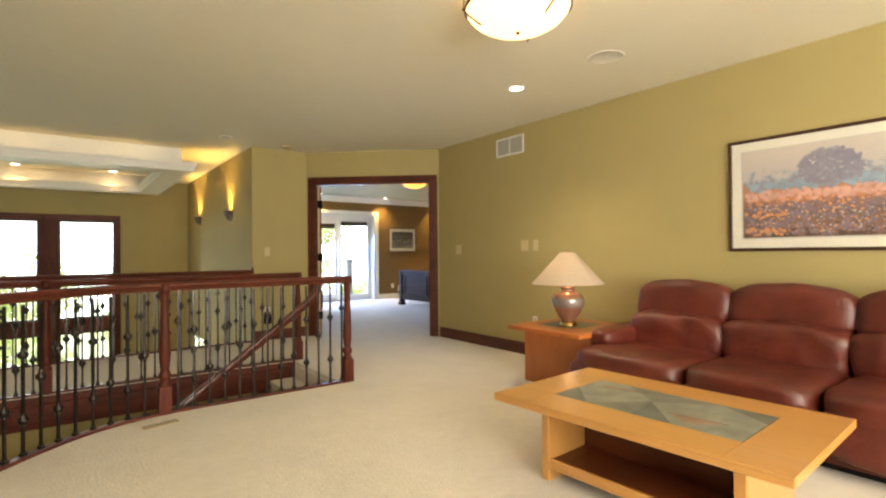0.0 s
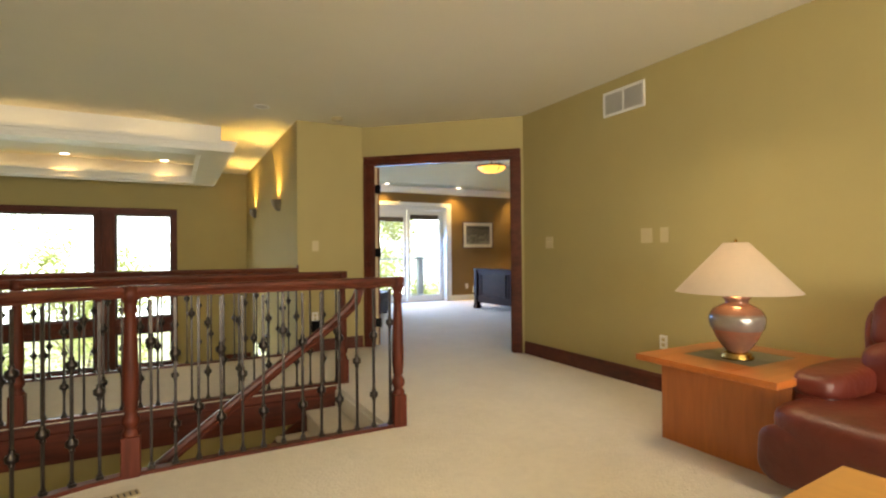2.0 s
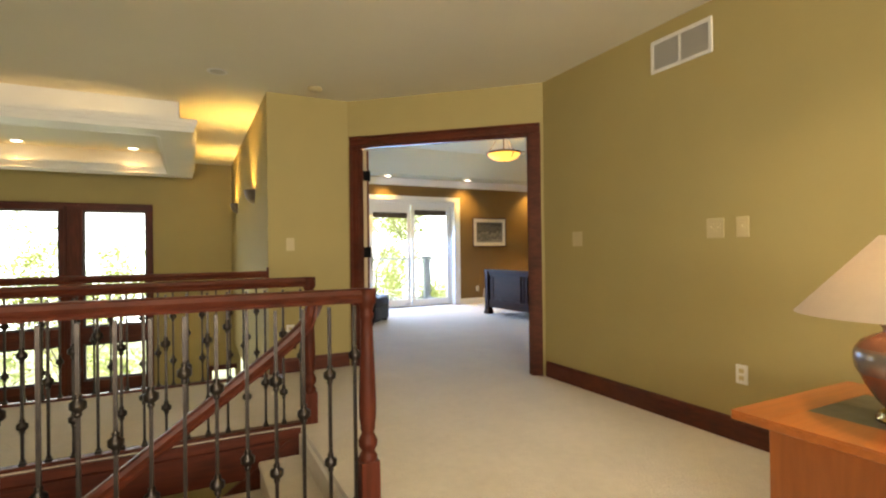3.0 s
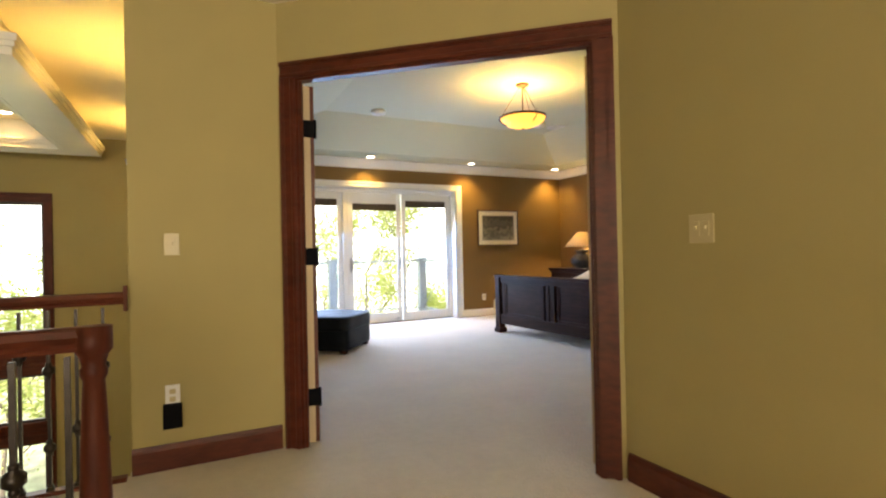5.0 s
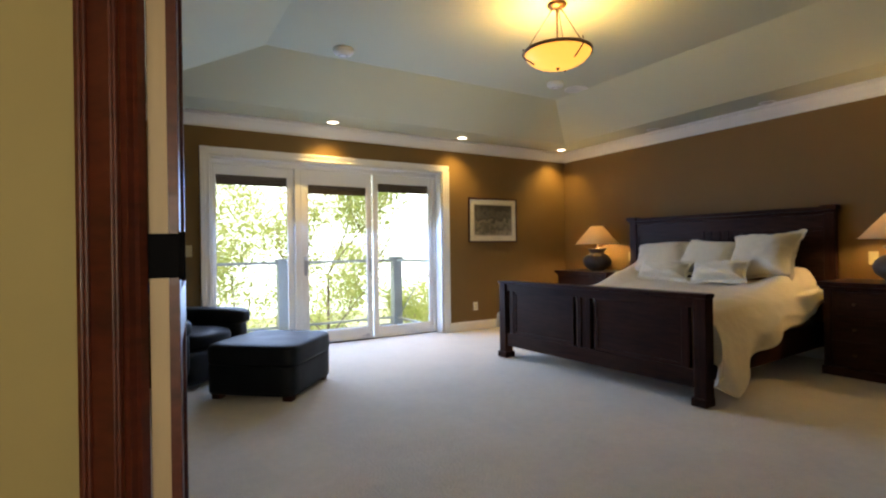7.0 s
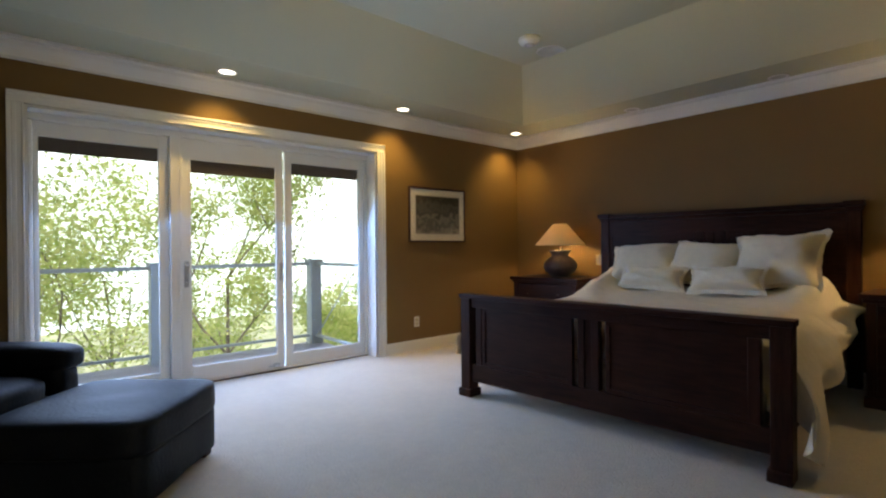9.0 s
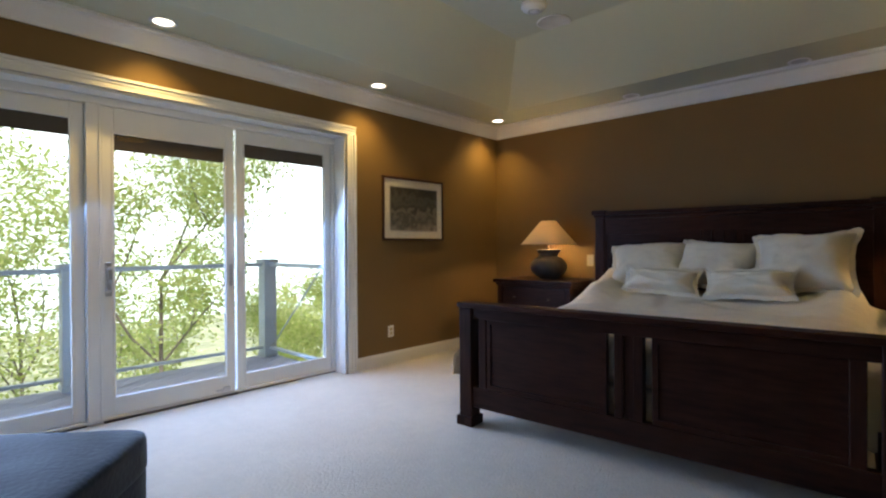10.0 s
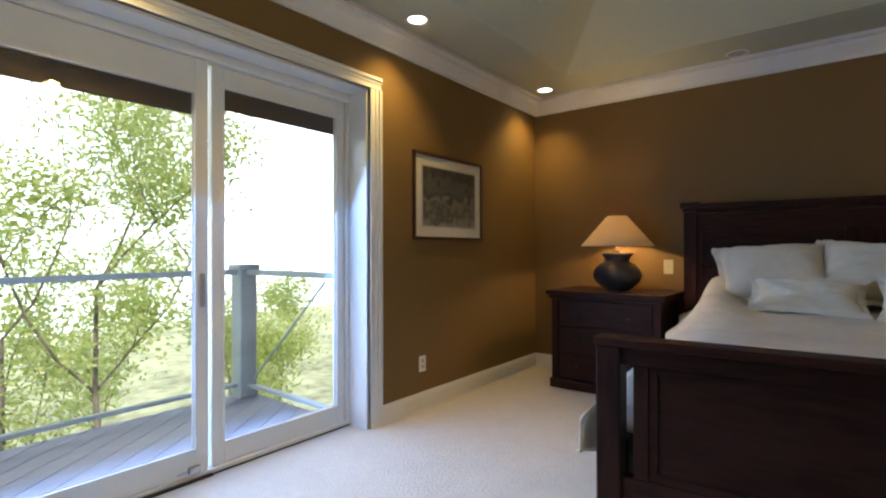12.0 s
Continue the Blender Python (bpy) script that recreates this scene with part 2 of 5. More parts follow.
def thing(name, m, label, category, group="", kind=""):
    ob = new(name)
    ob.empty_display_size = 0.1
    ob.matrix_basis = m
    return tagged(ob, label, category, group, kind)


def structure(name, bm, material, label, category):
    return tagged(new(name, mesh_of(name, bm, material)), label, category, kind="structure")


def wall_bm(length, z0, z1, thick, holes=()):
    """A wall along +x from 0, its near face at y = 0 and its body towards +y; holes: (a, b, low, high)."""
    xs = sorted({0, length, *(h[0] for h in holes), *(h[1] for h in holes)})
    zs = sorted({z0, z1, *(h[2] for h in holes), *(h[3] for h in holes)})
    inside = lambda x, z: any(a < x < b and lo < z < hi for a, b, lo, hi in holes)
    bm = bmesh.new()
    solid = [[not inside((xs[i] + xs[i + 1]) / 2, (zs[j] + zs[j + 1]) / 2) for j in range(len(zs) - 1)] for i in range(len(xs) - 1)]

    def quad(*c):
        bm.faces.new([bm.verts.new(v) for v in c])

    for i in range(len(xs) - 1):
        for j in range(len(zs) - 1):
            if not solid[i][j]:
                continue
            a, b, lo, hi = xs[i], xs[i + 1], zs[j], zs[j + 1]
            quad((a, 0, lo), (b, 0, lo), (b, 0, hi), (a, 0, hi))
            quad((a, thick, lo), (a, thick, hi), (b, thick, hi), (b, thick, lo))
            if i == 0 or not solid[i - 1][j]:
                quad((a, 0, lo), (a, 0, hi), (a, thick, hi), (a, thick, lo))
            if i == len(xs) - 2 or not solid[i + 1][j]:
                quad((b, 0, lo), (b, thick, lo), (b, thick, hi), (b, 0, hi))
            if j == 0 or not solid[i][j - 1]:
                quad((a, 0, lo), (a, thick, lo), (b, thick, lo), (b, 0, lo))
            if j == len(zs) - 2 or not solid[i][j + 1]:
                quad((a, 0, hi), (b, 0, hi), (b, thick, hi), (a, thick, hi))
    bmesh.ops.remove_doubles(bm, verts=bm.verts[:], dist=1e-5)
    return bm


def wall(name, p0, p1, z0, z1, thick, material, label, holes=(), other=None):
    """From p0 to p1; the near face on the right of the way, the body to its left. other: paint of the far face."""
    d = Vector((p1[0] - p0[0], p1[1] - p0[1], 0))
    bm = wall_bm(d.length, z0, z1, thick, holes)
    ob = structure(name, bm, material, label, "wall")
    if other:
        ob.data.materials.append(other)
        for f in ob.data.polygons:
            if all(abs(ob.data.vertices[v].co.y - thick) < 1e-4 for v in f.vertices):
                f.material_index = 1
    ob.matrix_basis = Matrix.Translation((p0[0], p0[1], 0)) @ Matrix.Rotation(math.atan2(d.y, d.x), 4, "Z")
    return ob

# ---- the large structure ----
H = 2.81            # hall ceiling
SX = 4.80           # wall behind the sofa
LY = 7.30           # wall beside the bedroom door
A, B = Vector((SX, 5.93, 0)), Vector((3.28, LY, 0))   # the slanted wall with the door
DW = (B - A).length
DM = Matrix.Translation(B) @ Matrix.Rotation(math.atan2(A.y - B.y, A.x - B.x), 4, "Z")  # x along the slanted wall from its far end, y into the bedroom is +y
D0, D1, DH = 0.124, DW - 0.128, 2.325   # door opening along that wall
NY, EX = 12.0, 9.5  # outer wall; wall behind the bed
T = 0.13
TD = 0.055           # the slanted wall is thinner

# floors
EDGE = [(-0.62, -4.0), (-0.62, 2.6), (-0.52, 3.0), (-0.36, 3.38), (-0.14, 3.70), (0.10, 3.95), (0.36, 4.17), (0.64, 4.30), (0.94, 4.37), (2.45, 4.37)]


def slab(outline, z0, z1):
    bm = bmesh.new()
    low, top = [bm.verts.new((x, y, z0)) for x, y in outline], [bm.verts.new((x, y, z1)) for x, y in outline]
    bm.faces.new(low)
    bm.faces.new(top)
    for k in range(len(outline)):
        bm.faces.new((low[k], low[(k + 1) % len(outline)], top[(k + 1) % len(outline)], top[k]))
    bmesh.ops.recalc_face_normals(bm, faces=bm.faces[:])
    return bm


structure("floor_hall", slab([*EDGE, (2.45, 7.36), (9.6, 7.36), (9.6, 5.5), (4.9, 5.5), (4.9, -4.0)], -0.28, 0), CARPET, "cream carpet over the sitting area and hall", "floor")
structure("floor_bridge", slab([(-3.6, 5.66), (2.45, 5.66), (2.45, 7.30), (-3.6, 7.30)], -0.28, 0), CARPET, "cream carpeted gallery strip behind the stair", "floor")
structure("floor_bedroom", slab([(2.5, 7.36), (9.6, 7.36), (9.6, 12.29), (2.5, 12.29)], -0.28, 0), CARPET, "cream wall-to-wall carpet in the bedroom", "floor")
structure("floor_lower", slab([(-3.7, -4), (4.0, -4), (4.0, 12.2), (-3.7, 12.2)], -3.1, -2.95), CARPET, "pale carpet of the storey below", "floor")

# walls; each runs so that the room seen first lies on its right
wall("wall_sofa", (SX, 5.93), (SX, -4.0), 0, H, T, OLIVE, "olive green painted wall behind the sofa", other=BROWN)
w = wall("wall_door", (B.x, B.y), (A.x, A.y), 0, H, TD, OLIVE, "slanted olive wall with a double doorway", [(D0, D1, -1, DH)], other=BROWN)
wall("wall_switch", (2.46, LY), (B.x, LY), -0.28, H, T, OLIVE, "short olive wall beside the bedroom doorway", other=BROWN)
wall("wall_sconce", (2.46, NY), (2.46, LY + T), -0.4, H, T, OLIVE, "olive wall with two lit sconces", other=BROWN)
WIN = (-3.1, 1.21, -2.6, 2.05)
wall("wall_window", (-3.7, NY), (2.59, NY), -3.1, 3.4, 0.16, OLIVE, "olive wall with a tall two-storey window", [(-3.1 + 3.7, 1.16 + 3.7, -2.6, 2.0), (2.10 + 3.7, 6.2, -2.6, -0.88)])
PX0, PX1, PH = 4.06, 7.10, 2.31
PT = 0.30            # depth of the outer wall at the glass doors
wall("wall_patio", (2.59, NY), (9.63, NY), -0.28, 3.4, PT, BROWN, "tobacco brown wall with sliding glass doors", [(PX0 - 2.59, PX1 - 2.59, -0.27, PH)])
wall("wall_bed", (EX, NY), (EX, 5.9), -0.28, 3.4, T, BROWN, "tobacco brown wall behind the bed")
wall("wall_bedroom_south", (EX, 6.0), (SX + T, 6.0), -0.28, 3.4, T, BROWN, "plain brown wall across the bedroom")
wall("wall_rear", (4.9, -4.0), (-3.7, -4.0), -3.1, H, T, OLIVE, "plain olive wall closing the sitting area")
wall("wall_west", (-3.6, -4.0), (-3.6, NY), -3.1, H, T, OLIVE, "plain olive wall closing the gallery")
wall("wall_stair", (-3.6, 5.70), (2.45, 5.70), -3.0, -0.28, 0.1, OLIVE, "olive wall beside the stair flight")
wall("wall_landing", (2.45, 5.7), (2.45, 4.3), -3.0, -0.28, 0.1, OLIVE, "olive wall under the landing")
structure("wall_lower_east", box(3.9, 4.0, -3.1, 4.0, 12.1, -0.28), OLIVE, "plain olive wall of the storey below", "wall")

# ceilings
structure("ceiling_hall", slab([(-3.7, -4.1), (SX + 0.05, -4.1), (SX + 0.05, 5.97), (B.x + 0.04, LY + 0.05), (2.5, LY + 0.05), (2.5, NY + 0.1), (-3.7, NY + 0.1)], H, H + 0.3), CEIL, "warm white flat ceiling over hall and stairwell", "ceiling")
# bedroom: flat border, slopes and a raised middle
BO = [(2.5, 7.38), (3.34, 7.38), (4.87, 6.0), (4.95, 5.9), (9.6, 5.9), (9.6, 12.1), (2.5, 12.1)]
LO = [(3.3, 8.0), (3.75, 8.0), (5.15, 6.7), (5.3, 6.6), (8.9, 6.6), (8.9, 11.38), (3.3, 11.38)]
UP = [(4.42, 8.7), (4.6, 8.7), (5.6, 7.7), (5.8, 7.5), (8.08, 7.5), (8.08, 10.70), (4.42, 10.70)]


def tray():
    bm = bmesh.new()
    a, b, c, d = ([bm.verts.new((x, y, z)) for x, y in r] for r, z in ((BO, 2.76), (LO, 2.76), (UP, 3.14), (BO, 3.45)))
    n = len(BO)
    for p, q in ((a, b), (b, c), (a, d)):
        for k in range(n):
            bm.faces.new((p[k], p[(k + 1) % n], q[(k + 1) % n], q[k]))
    bm.faces.new(c)
    bm.faces.new(d)
    bmesh.ops.recalc_face_normals(bm, faces=bm.faces[:])
    return bm


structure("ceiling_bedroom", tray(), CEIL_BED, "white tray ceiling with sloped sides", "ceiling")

# crown moulding round the bedroom and baseboards
CROWN = [(0, 0), (0.018, 0), (0.022, 0.02), (0.05, 0.05), (0.085, 0.085), (0.10, 0.11), (0.135, 0.118), (0.135, 0.145), (0, 0.145)]


def trim(name, points, profile, material, label, category="trim"):
    return structure(name, sweep(points, profile), material, label, category)


trim("trim_crown_north", [(2.59, NY, 2.615), (EX, NY, 2.615)], CROWN, WHITE, "white crown moulding above the glass doors")
trim("trim_crown_east", [(EX, NY, 2.615), (EX, 6.0, 2.615)], CROWN, WHITE, "white crown moulding above the bed")
BASE = [(0, 0), (0.016, 0), (0.016, 0.10), (0.010, 0.118), (0.008, 0.13), (0, 0.13)]
BASE_D = [(0, 0), (0.018, 0), (0.018, 0.115), (0.012, 0.13), (0.010, 0.145), (0, 0.145)]
trim("baseboard_bed_north", [(7.207, NY, 0), (EX, NY, 0)], BASE, WHITE, "white painted baseboard", "baseboard")
trim("baseboard_bed_west", [(2.59, NY, 0), (3.958, NY, 0)], BASE, WHITE, "white painted baseboard", "baseboard")
trim("baseboard_bed_east", [(EX, NY, 0), (EX, 6.1, 0)], BASE, WHITE, "white painted baseboard", "baseboard")
trim("baseboard_sofa", [(SX, 5.91, 0), (SX, -3.9, 0)], BASE_D, MAHOG_D, "dark mahogany baseboard", "baseboard")
trim("baseboard_switch", [(2.46, LY, 0), (B.x - 0.01, LY, 0)], BASE_D, MAHOG_D, "dark mahogany baseboard", "baseboard")

# ---- doorway to the bedroom ----


def casing_set(name, x0, x1, top, width, material, mtx, label, depth, frame_t=0.02, drop=0.0):
    """Trim round an opening on the near side (y < 0) with a jamb through the wall."""
    t = thing(name, mtx, label, "door frame", kind="structure")

    def board(a0, z0, a1, z1, upright):
        steps = ((0.0, 1.0, 0.016), (0.0, 0.30, 0.026), (0.12, 0.22, 0.032), (0.72, 0.95, 0.022))
        out = []
        for f0, f1, d in steps:
            if upright:
                s, e = (a0, a1)
                out.append(box(s + (e - s) * f0, -d, z0, s + (e - s) * f1, 0, z1, 0.003, 1))
            else:
                out.append(box(a0, -d, z1 + (z0 - z1) * f1, a1, 0, z1 + (z0 - z1) * f0, 0.003, 1))
        return join(*out)

    part("casing_side", board(x0 - width, 0, x0 + 0.004, top, True), material, t)
    part("casing_side", board(x1 + width, 0, x1 - 0.004, top, True), material, t)
    part("casing_head", board(x0 - width, top - 0.004, x1 + width, top + width, False), material, t)
    part("jamb", box(x0 + 0.001, 0.001, 0, x0 + frame_t, depth + 0.004, top - drop), material, t)
    part("jamb", box(x1 - frame_t, 0.001, 0, x1 - 0.001, depth + 0.004, top - drop), material, t)
    part("jamb_head", box(x0, 0.001, top - frame_t, x1, depth + 0.004, top - 0.001), material, t)
    return t


df = casing_set("door_frame", D0, D1, DH, 0.099, MAHOG_D, DM, "dark mahogany casing round the double doorway", TD)
part("door_stop", box(D0 + 0.02, 0.02, 0, D0 + 0.032, 0.04, DH - 0.02), MAHOG_D, df)
part("door_stop", box(D1 - 0.032, 0.02, 0, D1 - 0.02, 0.04, DH - 0.02), MAHOG_D, df)


def door_leaf(name, hinge, yaw, width, side, label, thick=0.050, hinged=True):
    """A leaf that hangs from hinge along +x of its own frame; side: to which y its body lies."""
    d = thing(name, Matrix.Translation(hinge) @ Matrix.Rotation(radians(yaw), 4, "Z"), label, "door", kind="structure")
    y0, y1 = sorted((0, side * thick))
    leaf = [box(0.012, y0, 0.012, 0.12, y1, DH - 0.03, 0.002, 1), box(width - 0.12, y0, 0.012, width, y1, DH - 0.03, 0.002, 1)]
    for lo, hi in ((0.012, 0.24), (0.95, 1.10), (DH - 0.15, DH - 0.03)):
        leaf.append(box(0.12, y0, lo, width - 0.12, y1, hi, 0.002, 1))
    part("leaf", join(*leaf), MAHOG_D, d)
    part("panel", box(0.12, y0 + 0.012, 0.24, width - 0.12, y1 - 0.012, 0.95), MAHOG_D, d)
    part("panel", box(0.12, y0 + 0.012, 1.10, width - 0.12, y1 - 0.012, DH - 0.15), MAHOG_D, d)
    part("edge_lip", box(0.0, y0 + 0.001, 0.012, 0.0118, y0 + thick * 0.36, DH - 0.03), MAHOG_D, d)
    part("edge", join(box(0.0, y0 + thick * 0.365, 0.012, 0.0118, y0 + thick * 0.78, DH - 0.03), box(0.004, y0 + thick * 0.78, 0.012, 0.0118, y1 - 0.002, DH - 0.03)), CREAM_EDGE, d, "pale unstained door edge")
    for z in (0.30, 1.20, 2.02):
        hg = [box(-0.006, y0 - 0.002, z - 0.055, -0.0005, y1 + 0.004, z + 0.055, 0.001, 1), moved(lathe([(0, -0.06), (0.008, -0.06), (0.008, 0.06), (0, 0.06)], 10), Matrix.Translation((-0.006, y1 + 0.006 if side > 0 else y0 - 0.006, z)))]
        part("hinge", join(*hg), BLACKPL, d, "black butt hinge") if hinged else None
    part("knob", moved(lathe([(0, 0), (0.026, 0), (0.026, 0.006), (0.010, 0.01), (0.010, 0.03), (0.028, 0.045), (0.028, 0.06), (0, 0.07)], 20), Matrix.Translation((width - 0.07, y0 if side > 0 else y1, 1.02)) @ Matrix.Rotation(radians(90 * side), 4, "X")), BRONZE, d, "dark bronze knob")
    return d


hl = DM @ Vector((D0 + 0.014, TD + 0.012, 0))
hr = DM @ Vector((D1 - 0.008, TD + 0.05, 0))
door_leaf("door_1", hl, 85.5, 0.84, -1, "mahogany panel door standing open into the bedroom", 0.068)
door_leaf("door_2", hr, 6, 0.84, 1, "second mahogany panel door, standing open", hinged=False)

# ---- sliding glass doors ----
pf = thing("window_frame_patio", pose(0, NY, 0), "white casing and deep white frame round the glass doors", "door frame", kind="structure")
SY = 0.18            # how deep the sashes stand behind the wall face


def casing_board(a0, z0, a1, z1, upright):
    """Stepped white casing; its inner edge lies at a0 or z0."""
    out = []
    for f0, f1, d in ((0.0, 1.0, 0.018), (0.0, 0.16, 0.022), (0.45, 0.72, 0.023), (0.72, 1.0, 0.032)):
        if upright:
            e0, e1 = sorted((a0 + (a1 - a0) * f0, a0 + (a1 - a0) * f1))
            out.append(box(e0, -d, z0, e1, 0, z1, 0.003, 1))
        else:
            out.append(box(a0, -d, z0 + (z1 - z0) * f0, a1, 0, z0 + (z1 - z0) * f1, 0.003, 1))
    return join(*out)


part("casing_side", casing_board(PX0, 0, PX0 - 0.10, PH, True), WHITE, pf)
part("casing_side", casing_board(PX1, 0, PX1 + 0.105, PH, True), WHITE, pf)
part("casing_head", casing_board(PX0 - 0.10, PH, PX1 + 0.105, PH + 0.085, False), WHITE, pf)
part("jamb", box(PX0 + 0.001, 0.001, 0, PX0 + 0.02, PT, PH - 0.001), WHITE, pf)
part("jamb", box(PX1 - 0.02, 0.001, 0, PX1 - 0.001, PT, PH - 0.001), WHITE, pf)
part("jamb_head", box(PX0 + 0.021, 0.001, PH - 0.02, PX1 - 0.021, PT, PH - 0.001), WHITE, pf)
part("frame_head", box(PX0 + 0.021, SY - 0.03, PH - 0.075, PX1 - 0.021, PT - 0.02, PH - 0.021, 0.004, 1), WHITE, pf)
part("frame_side", box(PX1 - 0.05, SY - 0.012, 0.03, PX1 - 0.021, PT - 0.02, PH - 0.076, 0.004, 1), WHITE, pf)
part("frame_side", box(PX0 + 0.021, SY - 0.012, 0.03, PX0 + 0.05, PT - 0.02, PH - 0.076, 0.004, 1), WHITE, pf)
part("mullion", join(box(5.045, SY - 0.035, 0.03, 5.135, PT - 0.03, PH - 0.076, 0.004, 1), box(5.118, SY - 0.045, 0.03, 5.134, SY - 0.034, PH - 0.076, 0.002, 1)), WHITE, pf)
part("sill", box(PX0 + 0.021, SY - 0.01, 0.001, PX1 - 0.021, PT, 0.03, 0.004, 1), WHITE, pf)
TRACK = mat("dark sill track", (0.03, 0.028, 0.025), 0.5, 0.3)
part("track", box(5.14, SY - 0.034, 0.001, 6.10, SY - 0.0105, 0.014, 0.003, 1), TRACK, pf, "dark metal slider track")
part("threshold_strip", box(6.11, SY - 0.020, 0.001, PX1 - 0.022, SY - 0.0105, 0.009, 0.002, 1), TRACK, pf)
part("threshold_strip", box(PX0 + 0.022, SY - 0.020, 0.001, 5.04, SY - 0.0105, 0.009, 0.002, 1), TRACK, pf)


def sash(name, x0, x1, y, gl, gr, low, high, label, handle=None, hook=None):
    """A glazed panel from x0 to x1 with its glass from gl to gr and from low to high."""
    s = thing(name, pose(0, y, 0.031), label, "glass door", kind="structure")
    z1 = PH - 0.108
    low, high = low - 0.031, high - 0.031
    part("stile", box(x0, 0, 0, gl, 0.045, z1, 0.004, 1), WHITE, s)
    part("stile", box(gr, 0, 0, x1, 0.045, z1, 0.004, 1), WHITE, s)
    part("bottom_rail", box(gl, 0.001, 0, gr, 0.044, low, 0.004, 1), WHITE, s)
    part("top_rail", box(gl, 0.001, high, gr, 0.044, z1, 0.004, 1), WHITE, s)
    pane = part("pane", box(gl - 0.005, 0.022, low - 0.005, gr + 0.005, 0.027, high + 0.005), GLASS, s)
    pane.visible_shadow = False
    b = 0.014
    bead = [box(gl - b, -0.007, low - b, gl + 0.003, 0.001, high + b, 0.002, 1), box(gr - 0.003, -0.007, low - b, gr + b, 0.001, high + b, 0.002, 1), box(gl + 0.003, -0.0065, low - b, gr - 0.003, 0.001, low + 0.003), box(gl + 0.003, -0.0065, high - 0.003, gr - 0.003, 0.001, high + b)]
    part("glazing_bead", join(*bead), WHITE, s)
    part("gasket", join(box(gl + 0.003, 0.014, low, gl + 0.007, 0.021, high), box(gr - 0.007, 0.014, low, gr - 0.003, 0.021, high), box(gl + 0.007, 0.014, low + 0.003, gr - 0.007, 0.021, low + 0.007)), GREYMETAL, s)
    part("roller_shade", join(box(gl + 0.004, 0.030, high - 0.10, gr - 0.004, 0.036, high), box(gl + 0.004, 0.028, high - 0.115, gr - 0.004, 0.040, high - 0.098, 0.004, 1)), SHADECLOTH, s, "dark rolled-up fabric shade")
    if handle is not None:
        part("handle", join(box(handle - 0.02, -0.012, 0.86, handle + 0.02, 0.0, 1.10, 0.004, 1), sweep([(handle, -0.012, 0.89), (handle, -0.05, 0.91), (handle, -0.058, 0.98), (handle, -0.05, 1.05), (handle, -0.012, 1.07)], [(-0.010, -0.007), (0.010, -0.007), (0.010, 0.007), (-0.010, 0.007)])), STEEL, s, "satin metal pull handle")
    if hook is not None:
        part("latch", box(hook - 0.013, -0.010, 0.88, hook + 0.013, 0.0, 1.06, 0.004, 2), STEEL, s, "satin metal latch plate")
        part("foot_lock", join(box(hook - 0.075, -0.022, 0.012, hook - 0.015, 0.0, 0.05, 0.005, 2), box(hook - 0.13, -0.012, 0.02, hook - 0.076, 0.0, 0.032, 0.003, 1)), STEEL, s, "metal foot lock")
    return s


sash("sliding_door_1", 4.112, 5.042, NY + SY + 0.012, 4.14, 4.967, 0.15, 2.12, "fixed white-framed glass panel")
sash("sliding_door_2", 5.14, 6.082, NY + SY - 0.008, 5.215, 6.012, 0.165, 2.05, "white-framed sliding glass panel with a pull handle", 5.175, 6.048)
sash("sliding_door_3", 6.112, 7.047, NY + SY + 0.012, 6.18, 6.985, 0.15, 2.12, "fixed white-framed glass panel beside the slider")

# ---- tall window over the stairwell ----
tw = thing("window_1", pose(0, NY, 0), "tall mahogany-framed window beyond the stairwell", "window", kind="structure")
X0, X1 = -3.1, 1.16
for a, b in ((X1 - 0.045, X1 + 0.05), (-0.09, 0.215), (-1.85, -1.55), (X0 - 0.05, X0 + 0.045)):
    part("mullion", join(box(a, -0.025, -2.6, b, 0.12, 2.0, 0.004, 1), *([box(a + 0.06, -0.035, -2.6, a + 0.10, -0.02, 2.0, 0.004, 1)] if b - a > 0.2 else [])), MAHOG, tw)
part("head", join(box(X0 - 0.05, -0.026, 1.94, X1 + 0.05, 0.12, 2.055, 0.004, 1), box(X0 - 0.05, -0.04, 2.03, X1 + 0.05, -0.02, 2.058, 0.004, 1)), MAHOG_H, tw)
for lo, hi in ((-0.24, 0.03), (-1.10, -0.84), (-2.62, -2.5)):
    part("transom", join(box(X0, -0.022, lo, X1, 0.118, hi, 0.004, 1), box(X0, -0.03, lo + 0.10, X1, -0.018, lo + 0.15, 0.004, 1)), MAHOG_H, tw)
for a, b in ((0.215, X1 - 0.045), (-1.55, -0.09), (X0 + 0.045, -1.85)):
    for lo, hi in ((0.03, 1.94), (-0.84, -0.24), (-2.5, -1.10)):
        pn = part("pane", box(a, 0.06, lo, b, 0.066, hi), GLASS, tw)
        pn.visible_shadow = False
        sa = join(box(a, 0.03, lo, a + 0.03, 0.09, hi), box(b - 0.03, 0.03, lo, b, 0.09, hi), box(a + 0.03, 0.031, lo, b - 0.03, 0.089, lo + 0.03), box(a + 0.03, 0.031, hi - 0.03, b - 0.03, 0.089, hi))
        part("sash", sa, mat("dark sash", (0.035, 0.02, 0.016), 0.45) if "dark sash" not in bpy.data.materials else bpy.data.materials["dark sash"], tw)
w2 = thing("window_2", pose(0, NY, 0), "dark-framed window of the storey below", "window", kind="structure")
part("window_frame", join(box(2.04, -0.02, -2.6, 2.11, 0.1, -0.88), box(2.04, -0.021, -0.89, 2.52, 0.1, -0.80)), MAHOG, w2)
pn = part("pane", box(2.11, 0.05, -2.6, 2.50, 0.056, -0.88), GLASS, w2)
pn.visible_shadow = False

